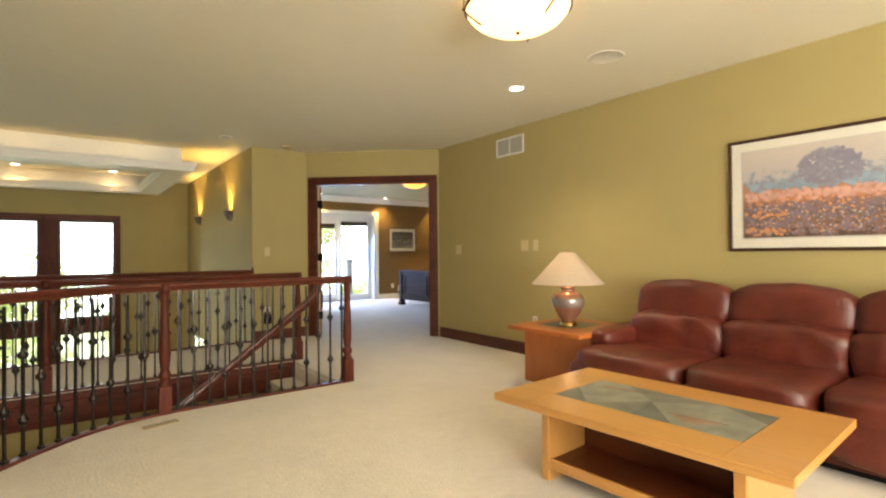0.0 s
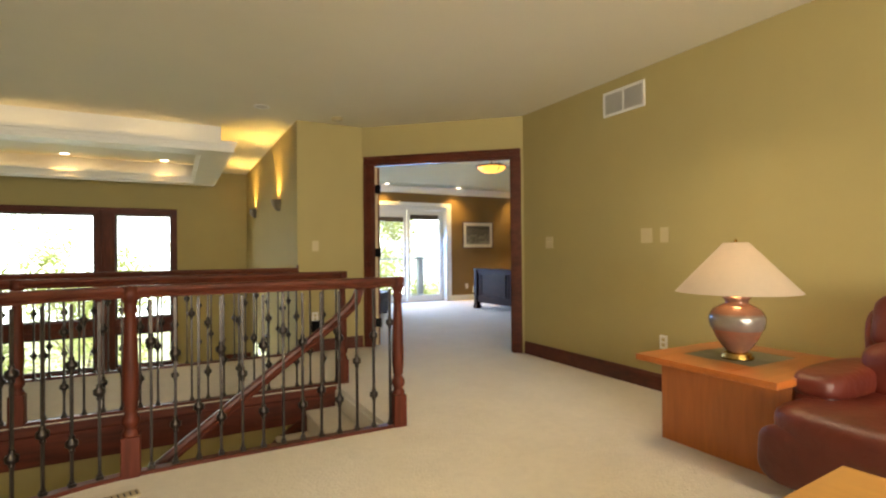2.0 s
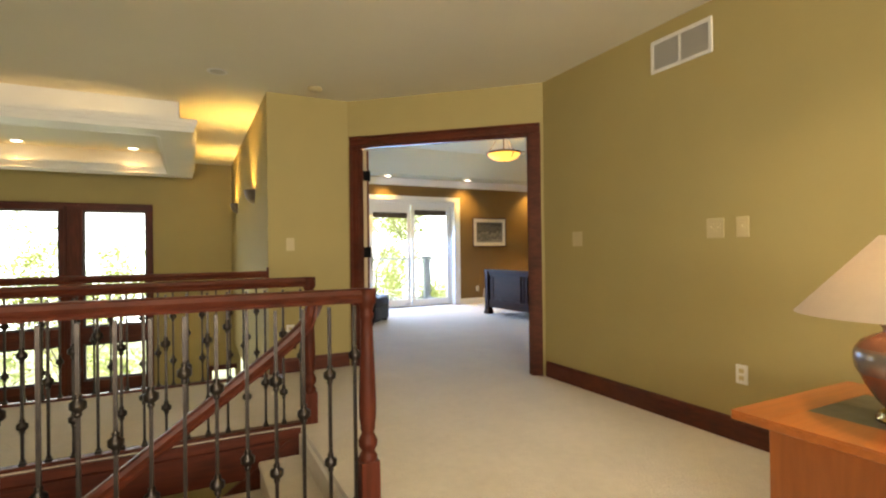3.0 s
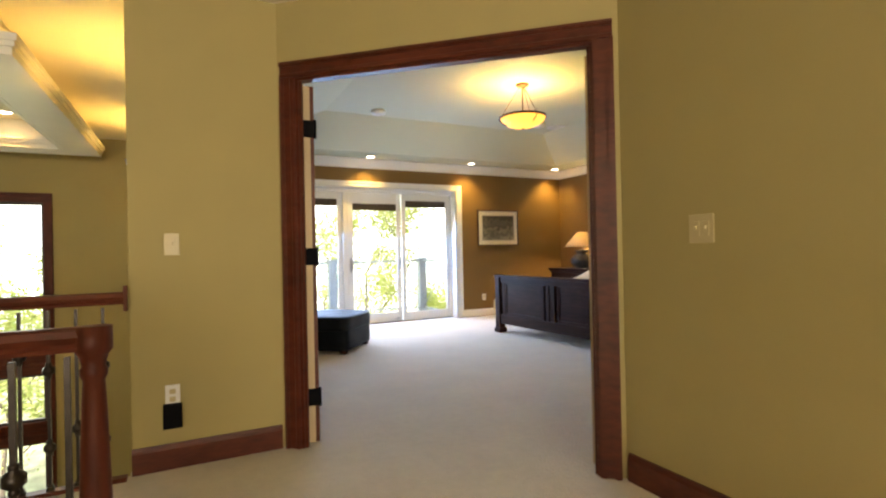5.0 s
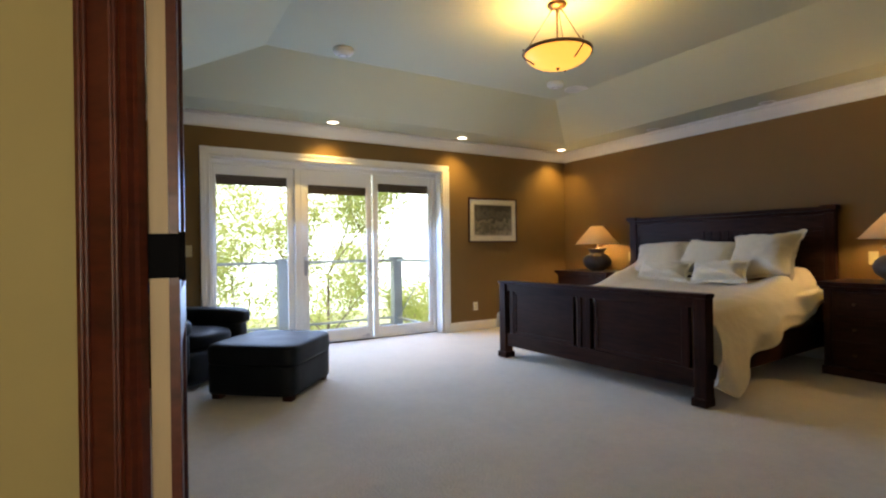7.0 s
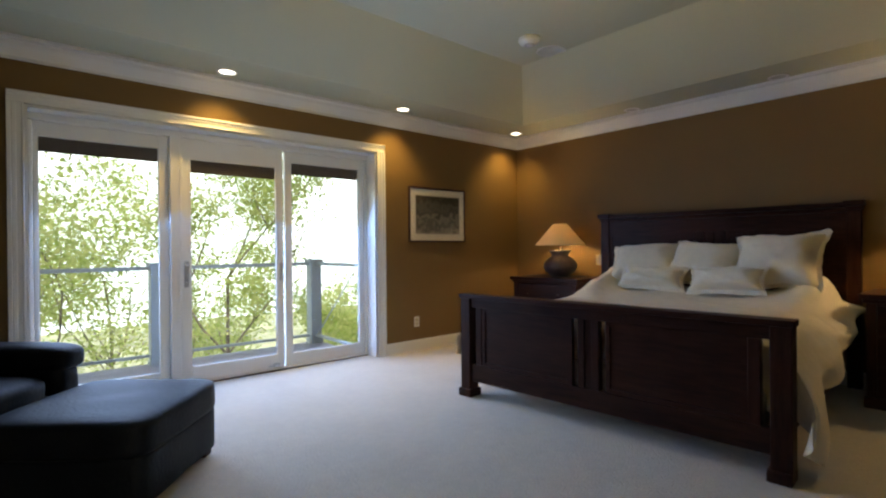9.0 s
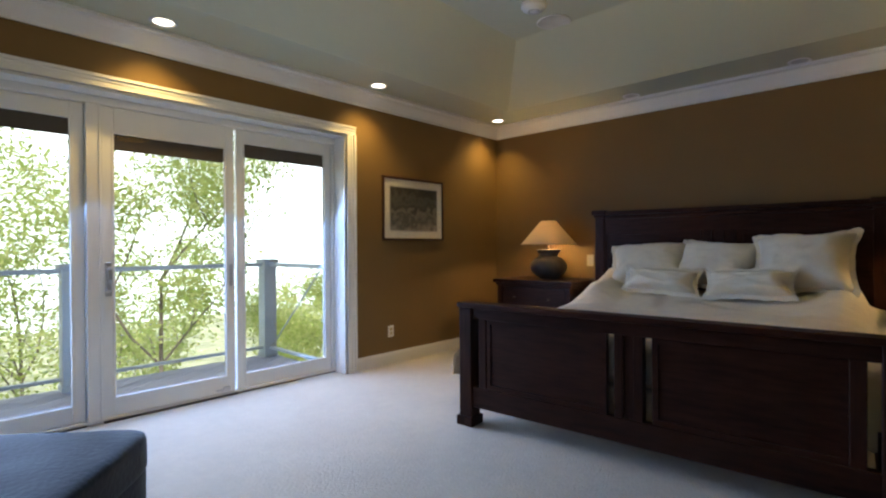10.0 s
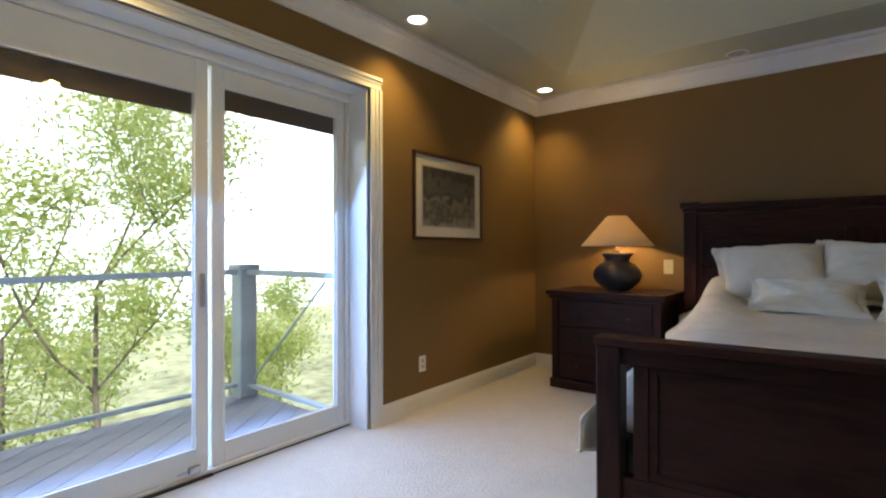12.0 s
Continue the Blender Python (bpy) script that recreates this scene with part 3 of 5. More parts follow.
# ---- suspended cove over the stairwell ----
CV = (-2.6, 7.88, 1.85, 11.46)
CW = 0.42


def ring_path(inset, z):
    x0, y0, x1, y1 = CV[0] + inset, CV[1] + inset, CV[2] - inset, CV[3] - inset
    return [(x0, y0, z), (x1, y0, z), (x1, y1, z), (x0, y1, z)]


def ring(inset0, inset1, z0, z1):
    bm = bmesh.new()
    loops = [[bm.verts.new(p) for p in ring_path(i, z)] for i, z in ((inset0, z0), (inset0, z1), (inset1, z1), (inset1, z0))]
    for a in range(4):
        p, q = loops[a], loops[(a + 1) % 4]
        for k in range(4):
            bm.faces.new((p[k], p[(k + 1) % 4], q[(k + 1) % 4], q[k]))
    bmesh.ops.recalc_face_normals(bm, faces=bm.faces[:])
    return bm


cv = thing("ceiling_cove", pose(0, 0, 0), "white dropped cornice ring with glowing cove light", "cornice", kind="structure")
part("trough", ring(0.061, CW - 0.061, 2.474, 2.50), WHITE, cv)
part("outer_crown", join(ring(0.03, 0.06, 2.47, 2.53), ring(0.015, 0.05, 2.52, 2.56), ring(0.0, 0.035, 2.555, 2.60)), WHITE, cv)
part("inner_crown", join(ring(CW - 0.06, CW - 0.03, 2.47, 2.53), ring(CW - 0.05, CW - 0.015, 2.52, 2.56), ring(CW - 0.035, CW, 2.555, 2.60)), WHITE, cv)
part("stem", ring(CW / 2 - 0.04, CW / 2 + 0.04, 2.50, H + 0.02), WHITE, cv)
# cove lamps: small warm bulbs lying in the trough
cove_spots = [(x, y) for y in (CV[1] + 0.13, CV[1] + CW - 0.13, CV[3] - CW + 0.12) for x in (-1.75, -1.45, -1.15, -0.45, -0.2, 0.05, 0.75, 1.0, 1.25)]
bulb_mesh = mesh_of("bulb", puff(0, 0, 0, 0.03, 0.014, 0.014, 2.5, cuts=2), BULB)
for x, y in cove_spots:
    b = new("bulb", bulb_mesh)
    b.parent, b.location = cv, (x, y, 2.53)
for y, pw in ((CV[1] + 0.13, 0.45), (CV[1] + CW - 0.13, 0.4), (CV[3] - CW + 0.12, 0.9)):
    area_lamp("cove_light", Matrix.Translation((-0.4, y, 2.54)) @ Matrix.Rotation(math.pi, 4, "X"), 3.4, 0.05, pw, AMBER)
area_lamp("cove_light", Matrix.Translation((CV[2] - 0.12, 9.7, 2.54)) @ Matrix.Rotation(math.pi, 4, "X"), 0.05, 2.8, 1.0, AMBER)

# ---- stair rails ----
RAILPROF = [(-0.030, 0), (0.030, 0), (0.034, 0.012), (0.026, 0.022), (0.036, 0.040), (0.030, 0.058), (0.014, 0.066), (-0.014, 0.066), (-0.030, 0.058), (-0.036, 0.040), (-0.026, 0.022), (-0.034, 0.012)]


def square_bar(h):
    return box(-0.0075, -0.0075, 0, 0.0075, 0.0075, h)


def knuckle(z):
    """Stacked iron collars on a bar."""
    return moved(lathe([(0.008, -0.045), (0.014, -0.038), (0.014, -0.030), (0.011, -0.026), (0.029, -0.012), (0.029, 0.012), (0.011, 0.026), (0.014, 0.030), (0.014, 0.038), (0.008, 0.045)], 8), Matrix.Translation((0, 0, z)))


def shoe():
    return join(box(-0.017, -0.017, 0, 0.017, 0.017, 0.018, 0.003, 1), box(-0.012, -0.012, 0.018, 0.012, 0.012, 0.032, 0.003, 1))


BALUSTERS = []
for kind in range(4):
    ks = [(0.30,), (0.62, 0.22), (0.46,), (0.70,)][kind]
    bm = join(square_bar(0.93), shoe(), *[knuckle(z) for z in ks])
    BALUSTERS.append(mesh_of("baluster", bm, IRON))


def newel_bm(h=1.03):
    s = 0.046
    base = box(-s, -s, 0, s, s, 0.22, 0.004, 1)
    turned = lathe([(0.042, 0.22), (0.045, 0.235), (0.036, 0.25), (0.030, 0.262), (0.044, 0.285), (0.046, 0.31), (0.034, 0.335), (0.028, 0.35), (0.036, 0.365), (0.034, 0.38), (0.040, 0.42), (0.041, 0.50), (0.036, 0.66), (0.030, 0.82), (0.027, 0.88), (0.034, 0.895), (0.034, 0.91), (0.028, 0.92), (0.036, 0.95), (0.047, 0.965), (0.047, h), (0, h)], 20)
    return join(base, turned)


NEWEL = mesh_of("newel_post", newel_bm(), MAHOG)


def railing(name, points, newels, label, ends=(0.06, 0.06), gap=0.118, top=0.965, fascia=True):
    """A curved or straight rail along points on the floor."""
    r = thing(name, pose(0, 0, 0), label, "railing", "gallery railings")
    part("handrail", sweep([(x, y, top) for x, y in points], RAILPROF, smooth=False), MAHOG_D, r, "polished mahogany handrail")
    part("shoe_rail", sweep([(x, y, 0.0) for x, y in points], [(-0.035, 0), (0.035, 0), (0.035, 0.014), (0.028, 0.02), (-0.028, 0.02), (-0.035, 0.014)]), MAHOG_D, r)
    for x, y in newels:
        ob = new("newel_post", NEWEL)
        ob.parent, ob.location = r, (x, y, 0)
    pts = [Vector((x, y)) for x, y in points]
    runs = [(b - a).length for a, b in zip(pts, pts[1:])]
    total = sum(runs)
    n = round((total - sum(ends)) / gap)
    for k in range(n + 1):
        s = ends[0] + (total - sum(ends)) * k / n
        i = 0
        while i < len(runs) - 1 and s > runs[i]:
            s -= runs[i]
            i += 1
        p = pts[i].lerp(pts[i + 1], min(1, s / runs[i]))
        if any((p - Vector(q)).length < 0.055 for q in newels):
            continue
        ob = new("baluster", BALUSTERS[(0, 1, 2, 1, 3, 1)[k % 6]])
        ob.parent, ob.location = r, (p.x, p.y, 0.02)
        d = pts[i + 1] - pts[i]
        ob.rotation_euler = (0, 0, math.atan2(d.y, d.x))
    return r


def smooth_path(ctrl, n=5):
    out = []
    for i in range(len(ctrl) - 1):
        p0, p1, p2, p3 = (Vector(ctrl[min(max(j, 0), len(ctrl) - 1)]) for j in (i - 1, i, i + 1, i + 2))
        for k in range(n):
            t = k / n
            out.append(tuple(0.5 * ((2 * p1) + (p2 - p0) * t + (2 * p0 - 5 * p1 + 4 * p2 - p3) * t * t + (3 * p1 - p0 - 3 * p2 + p3) * t ** 3)))
    return out + [tuple(ctrl[-1])]


RAIL1 = [(-0.57, -3.9)] + smooth_path([(-0.57, 2.5), (-0.50, 2.97), (-0.33, 3.36), (-0.11, 3.68), (0.13, 3.95), (0.38, 4.17), (0.66, 4.31), (0.94, 4.375), (1.3, 4.39)], 4) + [(2.515, 4.385)]
railing("stair_railing", RAIL1, [(2.515, 4.385), (0.935, 4.375), (-0.57, 1.2)], "curved mahogany and wrought-iron railing along the stairwell")
railing("gallery_railing", [(-3.55, 5.70), (2.52, 5.70)], [(2.52, 5.70), (0.17, 5.70), (-1.9, 5.70)], "straight mahogany and wrought-iron railing above the stair")
railing("window_railing", [(-3.55, 7.26), (2.44, 7.26)], [(-1.0, 7.26)], "mahogany and wrought-iron railing before the tall window", ends=(0.06, 0.10))
ros = thing("rail_rosette", pose(2.455, 7.26, 0.995), "mahogany rosette where the rail meets the wall", "rosette")
part("plate", box(-0.018, -0.035, -0.07, 0.002, 0.015, 0.07, 0.006, 2), MAHOG, ros)

# fascia boards under the floor edges
fas = [(x - 0.012 if i < 7 else x, y + 0.012 if i > 3 else y) for i, (x, y) in enumerate(EDGE)]
trim("trim_fascia_stair", [(x, y, -0.29) for x, y in fas], [(-0.012, 0), (0.006, 0), (0.006, 0.285), (-0.02, 0.285), (-0.026, 0.27), (-0.012, 0.255)], MAHOG_D, "mahogany fascia below the stairwell edge")
trim("trim_fascia_gallery", [(-3.5, 5.652, -0.29), (2.44, 5.652, -0.29)], [(0, 0), (0.014, 0), (0.014, 0.21), (0.026, 0.225), (0.026, 0.285), (0, 0.285)], MAHOG_H, "mahogany fascia below the gallery edge")

# stair flight, carpeted, going down from the landing
st = thing("stair_flight", pose(0, 0, 0), "cream carpeted stair flight with mahogany skirts", "stairs", kind="structure")
RISE, RUN = 0.181, 0.255
for k in range(15):
    x1 = 2.44 - RUN * k
    z = -RISE * (k + 1)
    part("tread", box(x1 - RUN - 0.025, 4.44, z - 0.04, x1, 5.63, z, 0.014, 2), CARPET, st)
    part("riser", box(x1 - 0.012, 4.44, z, x1 + 0.008, 5.63, z + RISE - 0.041), CARPET, st)
slope = [(2.44, -0.02), (2.44 - RUN * 14, -0.02 - RISE * 14)]


def skirt(y0, y1):
    bm = bmesh.new()
    (xa, za), (xb, zb) = slope
    c = [(xa, za), (xa, za - 0.34), (xb, zb - 0.34), (xb, zb)]
    f, g = [bm.verts.new((x, y0, z)) for x, z in c], [bm.verts.new((x, y1, z)) for x, z in c]
    bm.faces.new(f)
    bm.faces.new(g)
    for k in range(4):
        bm.faces.new((f[k], f[(k + 1) % 4], g[(k + 1) % 4], g[k]))
    bmesh.ops.recalc_face_normals(bm, faces=bm.faces[:])
    return bm


part("skirt_board", skirt(5.63, 5.655), MAHOG_D, st)
part("skirt_board", skirt(4.405, 4.435), MAHOG_D, st)
hr2 = thing("stair_handrail", pose(0, 0, 0), "mahogany handrail sloping down beside the stair", "handrail")
part("handrail", sweep(smooth_path([(2.352, 4.60, 0.98), (2.345, 4.61, 0.92), (2.31, 4.62, 0.835), (2.20, 4.62, 0.73), (2.0, 4.62, 0.58), (1.75, 4.62, 0.40)], 6) + [(1.164, 4.62, -0.03), (-0.9, 4.62, -1.55)], RAILPROF), MAHOG_D, hr2)
part("elbow", tube([(2.365, 4.60, 0.985), (2.37, 4.52, 0.985), (2.37, 4.40, 0.985)], 0.026, 10), MAHOG_D, hr2)
for x in (1.0, 0.1, -0.7):
    z = -0.03 + (x - 1.164) * 0.737
    part("bracket", tube([(x, 4.62, z), (x, 4.56, z - 0.05), (x, 4.42, z - 0.05)], 0.008), IRON, hr2)

# ---- fixtures on walls and ceilings ----


def switch_plate(m, gangs, label="ivory light switch plate on the wall", toggle=True):
    """Lies on a wall: x along it, z up, y into the room is -y."""
    s = thing("light_switch", m, label, "light switch", "wall plates")
    w = 0.04 + 0.020 * (gangs - 1)
    part("plate", box(-w, -0.007, -0.064, w, 0, 0.064, 0.003, 2), PLASTIC, s)
    for k in range(gangs):
        x = (k - (gangs - 1) / 2) * 0.046
        part("rocker", join(box(x - 0.016, -0.009, -0.033, x + 0.016, -0.006, 0.033, 0.001, 1), box(x - 0.005, -0.018, -0.004, x + 0.005, -0.008, 0.012, 0.002, 1)), PLASTIC, s)
    return s


def outlet(m, label="white wall outlet near the floor"):
    s = thing("wall_outlet", m, label, "wall outlet", "wall plates")
    part("plate", box(-0.038, -0.006, -0.06, 0.038, 0, 0.06, 0.003, 2), PLWHITE, s)
    for z in (-0.022, 0.022):
        part("socket", box(-0.016, -0.008, z - 0.014, 0.016, -0.005, z + 0.014, 0.004, 1), PLASTIC, s)
    return s


SOFAWALL = lambda y, z: Matrix.Translation((SX, y, z)) @ Matrix.Rotation(radians(-90), 4, "Z")
BEDWALL = lambda y, z: Matrix.Translation((EX, y, z)) @ Matrix.Rotation(radians(-90), 4, "Z")
switch_plate(SOFAWALL(5.47, 1.295), 2)
switch_plate(SOFAWALL(4.18, 1.33), 2, "ivory switch plate with two rockers")
switch_plate(SOFAWALL(4.00, 1.33), 1, "ivory dimmer plate beside the switches")
switch_plate(pose(2.675, LY, 1.29), 1)
switch_plate(pose(3.835, NY, 1.22), 1)
outlet(SOFAWALL(4.02, 0.42))
ol = outlet(pose(2.665, LY, 0.42), "white outlet with a black adapter")
part("adapter", box(-0.05, -0.055, -0.18, 0.05, -0.003, -0.045, 0.006, 2), BLACKPL, ol, "black plug-in adapter")
outlet(pose(7.655, NY, 0.345))
switch_plate(BEDWALL(10.68, 1.06), 1, "ivory switch plate beside the bed")
switch_plate(BEDWALL(7.86, 1.06), 1, "ivory switch plate beside the bed")


def grille(m, w, h):
    g = thing("air_vent", m, "white return-air grille high on the olive wall", "air vent")
    part("backing", box(-w + 0.01, -0.003, -h + 0.01, w - 0.01, 0, h - 0.01), DARKHOLE, g)
    part("frame", join(box(-w, -0.012, h - 0.025, w, 0, h, 0.003, 1), box(-w, -0.012, -h, w, 0, -h + 0.025, 0.003, 1), box(-w, -0.0118, -h + 0.025, -w + 0.025, 0, h - 0.025), box(w - 0.025, -0.0118, -h + 0.025, w, 0, h - 0.025), box(-0.010, -0.0118, -h + 0.025, 0.010, 0, h - 0.025)), PLWHITE, g)
    sl = mesh_of("slat", moved(box(-w + 0.026, -0.001, -0.010, w - 0.026, 0.001, 0.010), Matrix.Rotation(radians(-28), 4, "X")), GREYMETAL)
    for k in range(13):
        ob = new("slat", sl)
        ob.parent, ob.location = g, (0, -0.006, -h + 0.033 + k * (2 * h - 0.066) / 12)
    return g


grille(SOFAWALL(4.42, 2.59), 0.24, 0.118)


def can_light(x, y, z, lit=True, aim=None, power=0, color=WARM, spread=115):
    c = thing("recessed_downlight", pose(x, y, z), "lit recessed ceiling downlight with a white ring" if lit else "unlit recessed ceiling light with a white ring", "downlight", "downlights")
    part("ring", lathe([(0.062, -0.002), (0.085, -0.002), (0.088, -0.006), (0.080, -0.010), (0.064, -0.008), (0.062, -0.002)], 28), PLWHITE, c)
    part("lens", lathe([(0, -0.004), (0.063, -0.004)], 28), CAN_ON if lit else GREYMETAL, c)
    if power:
        spot_lamp("downlight_beam", (x, y, z - 0.03), aim or (x, y, 0), power, color, spread, 0.9)
    return c


can_light(3.74, 3.26, H, power=58)
can_light(2.0, 6.90, H, lit=False)
for x, y in ((-0.36, 10.93), (1.02, 10.92)):
    can_light(x, y, H, power=16, color=AMBER)
for x in (5.40, 7.27, 9.15):
    can_light(x, 11.71, 2.76, power=54, color=(1.0, 0.66, 0.20), aim=(x, 12.08, 0.3), spread=108)
can_light(9.29, 8.70, 2.76, lit=False)
can_light(9.27, 10.11, 2.76, lit=False)


def ceiling_disc(name, x, y, z, r, d, material, label, category):
    c = thing(name, pose(x, y, z), label, category)
    part("body", lathe([(0, -d), (r * 0.55, -d), (r * 0.62, -d * 0.75), (r * 0.9, -d * 0.7), (r, -d * 0.4), (r, 0), (0, 0)], 28), material, c)
    part("slots", lathe([(r * 0.3, -d - 0.001), (r * 0.34, -d - 0.003), (r * 0.45, -d - 0.003), (r * 0.5, -d - 0.001)], 28), GREYMETAL, c)
    return c


ceiling_disc("smoke_detector", 2.87, 7.0, H, 0.07, 0.035, PLASTIC, "ivory smoke detector on the hall ceiling", "smoke detector")
ceiling_disc("smoke_detector", 5.09, 10.45, 3.14, 0.10, 0.06, PLWHITE, "white smoke detector on the tray ceiling", "smoke detector")
ceiling_disc("smoke_detector", 7.60, 10.2, 3.14, 0.10, 0.06, PLWHITE, "white smoke detector on the tray ceiling", "smoke detector")
sp = thing("ceiling_speaker", pose(3.78, 2.30, H), "flush round white ceiling speaker", "speaker")
part("grille", lathe([(0, -0.005), (0.125, -0.005), (0.13, -0.008), (0.14, -0.008), (0.145, 0), (0, 0)], 36), mat("speaker mesh", (0.70, 0.68, 0.60), 0.7, bump=0.4, bump_scale=400), sp)
sp = thing("ceiling_speaker", pose(7.99, 10.25, 3.14), "flush round white ceiling speaker", "speaker")
part("grille", lathe([(0, -0.005), (0.125, -0.005), (0.13, -0.008), (0.14, -0.008), (0.145, 0), (0, 0)], 36), bpy.data.materials["speaker mesh"], sp)
fv = thing("floor_register", pose(0.87, 4.10, 0.0, 0, 0, 12), "beige floor register set in the carpet", "floor vent")
part("frame", box(-0.12, -0.04, 0, 0.12, 0.04, 0.008, 0.003, 1), mat("beige metal", (0.45, 0.36, 0.22), 0.5), fv)
for k in range(9):
    part("slot", box(-0.105 + k * 0.026, -0.026, 0.008, -0.099 + k * 0.026, 0.026, 0.0095), DARKHOLE, fv)


def sconce(y, z):
    s = thing("wall_sconce", Matrix.Translation((2.46, y, z)), "bronze half-bowl sconce casting light up the wall", "wall lamp", "stairwell sconces")
    prof = [(0.02, -0.10), (0.05, -0.09), (0.085, -0.05), (0.105, 0.0), (0.115, 0.05), (0.118, 0.055), (0.108, 0.05), (0.098, 0.0), (0.078, -0.045), (0.0, -0.08)]
    bm = bmesh.new()
    n = 14
    rings = [[bm.verts.new((-r * math.sin(math.pi * k / n), r * math.cos(math.pi * k / n) * 1.15, h)) for k in range(n + 1)] for r, h in prof]
    for a, b in zip(rings, rings[1:]):
        for k in range(n):
            bm.faces.new((a[k], a[k + 1], b[k + 1], b[k])).smooth = True
    bmesh.ops.remove_doubles(bm, verts=bm.verts[:], dist=1e-4)
    part("bowl", bm, SCONCE, s)
    part("bulb", puff(-0.05, 0, 0.03, 0.016, 0.045, 0.012, 2.5, cuts=2), BULB, s)
    part("backplate", box(-0.006, -0.06, -0.09, 0, 0.06, 0.04, 0.002, 1), SCONCE, s)
    spot_lamp("sconce_light", (2.36, y, z + 0.05), (2.42, y, z + 1.0), 44, (1.0, 0.60, 0.15), 125, 0.9)
    return s


sconce(8.45, 1.90)
sconce(10.75, 1.95)


def bowl_lamp(x, y, z, r, low, label, bowl_mat, name="ceiling_light", hang=0.5, group=""):
    """A glass bowl on rods below a canopy; low: height of its lowest point."""
    c = thing(name, pose(x, y, z), label, "ceiling light")
    lo = low - z
    part("canopy", lathe([(0, 0), (0.075, 0), (0.078, -0.015), (0.06, -0.03), (0.02, -0.04), (0, -0.04)], 28), BRONZE, c)
    part("stem", lathe([(0.008, -0.04), (0.008, lo + r * 0.42)], 10), BRONZE, c)
    prof = [(0.012, lo)] + [(r * math.sin(a), lo + r * 0.52 * (1 - math.cos(a))) for a in (0.25, 0.5, 0.75, 1.0, 1.25, 1.45)]
    part("bowl", lathe([(0, lo)] + prof[1:] + [(r * 0.96, prof[-1][1]), (r * 0.7, lo + r * 0.22), (0, lo + 0.02)], 40), bowl_mat, c, "glowing alabaster glass bowl")
    rim = prof[-1][1]
    part("rim", lathe([(r * 0.985, rim - 0.012), (r * 1.02, rim - 0.012), (r * 1.02, rim + 0.012), (r * 0.985, rim + 0.012), (r * 0.985, rim - 0.012)], 40), BRONZE, c)
    part("finial", lathe([(0, lo - 0.02), (0.012, lo - 0.012), (0.014, lo), (0, lo + 0.01)], 14), BRONZE, c)
    for k in range(3):
        a = 2 * math.pi * k / 3 + 0.5
        ca, sa = math.cos(a), math.sin(a)
        part("rod", tube([(0.03 * ca, 0.03 * sa, -0.03), (r * 0.99 * ca, r * 0.99 * sa, rim)], 0.004, 6), BRONZE, c)
        part("strap", tube([(r * 1.03 * ca, r * 1.03 * sa, rim + 0.035), (r * 1.05 * ca, r * 1.05 * sa, rim - 0.02), (r * 0.93 * ca, r * 0.93 * sa, lo + r * 0.27), (r * 0.7 * ca, r * 0.7 * sa, lo + r * 0.11)], 0.006, 6), BRONZE, c)
    return c, (x, y, low + r * 0.75)


_, at = bowl_lamp(2.545, 2.07, H, 0.325, 2.605, "alabaster bowl ceiling light with bronze straps, lit", BOWL_HALL)
point_lamp("hall_lamp_light", at, 92, (1.0, 0.74, 0.42), 0.1)
_, at = bowl_lamp(6.26, 8.77, 3.14, 0.265, 2.63, "amber glass bowl pendant hung on bronze rods, lit", BOWL_BED)
point_lamp("pendant_light", at, 43, (1.0, 0.74, 0.28), 0.08)

# ---- sitting area ----


def table_lamp(m, body_prof, shade, label, body_mat, shade_mat_, base_mat, power, neck_mat):
    """shade: (bottom radius, top radius, bottom height, top height)."""
    t = thing("table_lamp", m, label, "table lamp")
    part("base", lathe([(0, 0), (0.085, 0), (0.088, 0.012), (0.075, 0.02), (0.078, 0.03), (0.06, 0.042), (0, 0.042)], 32), base_mat, t)
    part("body", lathe(body_prof, 36), body_mat, t)
    part("neck", lathe([(0, body_prof[-1][1]), (0.03, body_prof[-1][1]), (0.022, body_prof[-1][1] + 0.02), (0.012, body_prof[-1][1] + 0.03), (0.012, shade[2] + 0.03), (0, shade[2] + 0.03)], 18), neck_mat, t)
    r0, r1, z0, z1 = shade
    part("shade", lathe([(r0, z0), (r1, z1), (r1 - 0.004, z1), (r0 - 0.004, z0), (r0, z0)], 48), shade_mat_, t, "pleated cream fabric shade, lit from inside")
    part("harp", tube([(0, -0.0, z0 + 0.02), (0.05, 0, z0 + 0.08), (0.05, 0, z1 - 0.06), (0, 0, z1)], 0.003, 6), BRASS, t)
    part("spider", join(*[tube([(0, 0, z1 - 0.004), (math.cos(a) * r1, math.sin(a) * r1, z1 - 0.008)], 0.003, 6) for a in (0, 2.1, 4.2)]), BRASS, t)
    part("finial", lathe([(0, z1), (0.010, z1 + 0.002), (0.008, z1 + 0.014), (0, z1 + 0.022)], 12), BRASS, t)
    part("bulb", puff(0, 0, z0 + 0.09, 0.028, 0.028, 0.045, 2.2, cuts=3), BULB, t)
    p = m @ Vector((0, 0, z0 + 0.11))
    point_lamp("table_lamp_light", p, power, (1.0, 0.66, 0.30), 0.045)
    return t


def arched(bm, half, lift):
    """Raises the middle of a cushion's upper half above its ends."""
    for v in bm.verts:
        if v.co.z > 0:
            v.co.z += lift * (1 - (v.co.y / half) ** 2) * min(1.0, v.co.z / 0.1)
    return bm


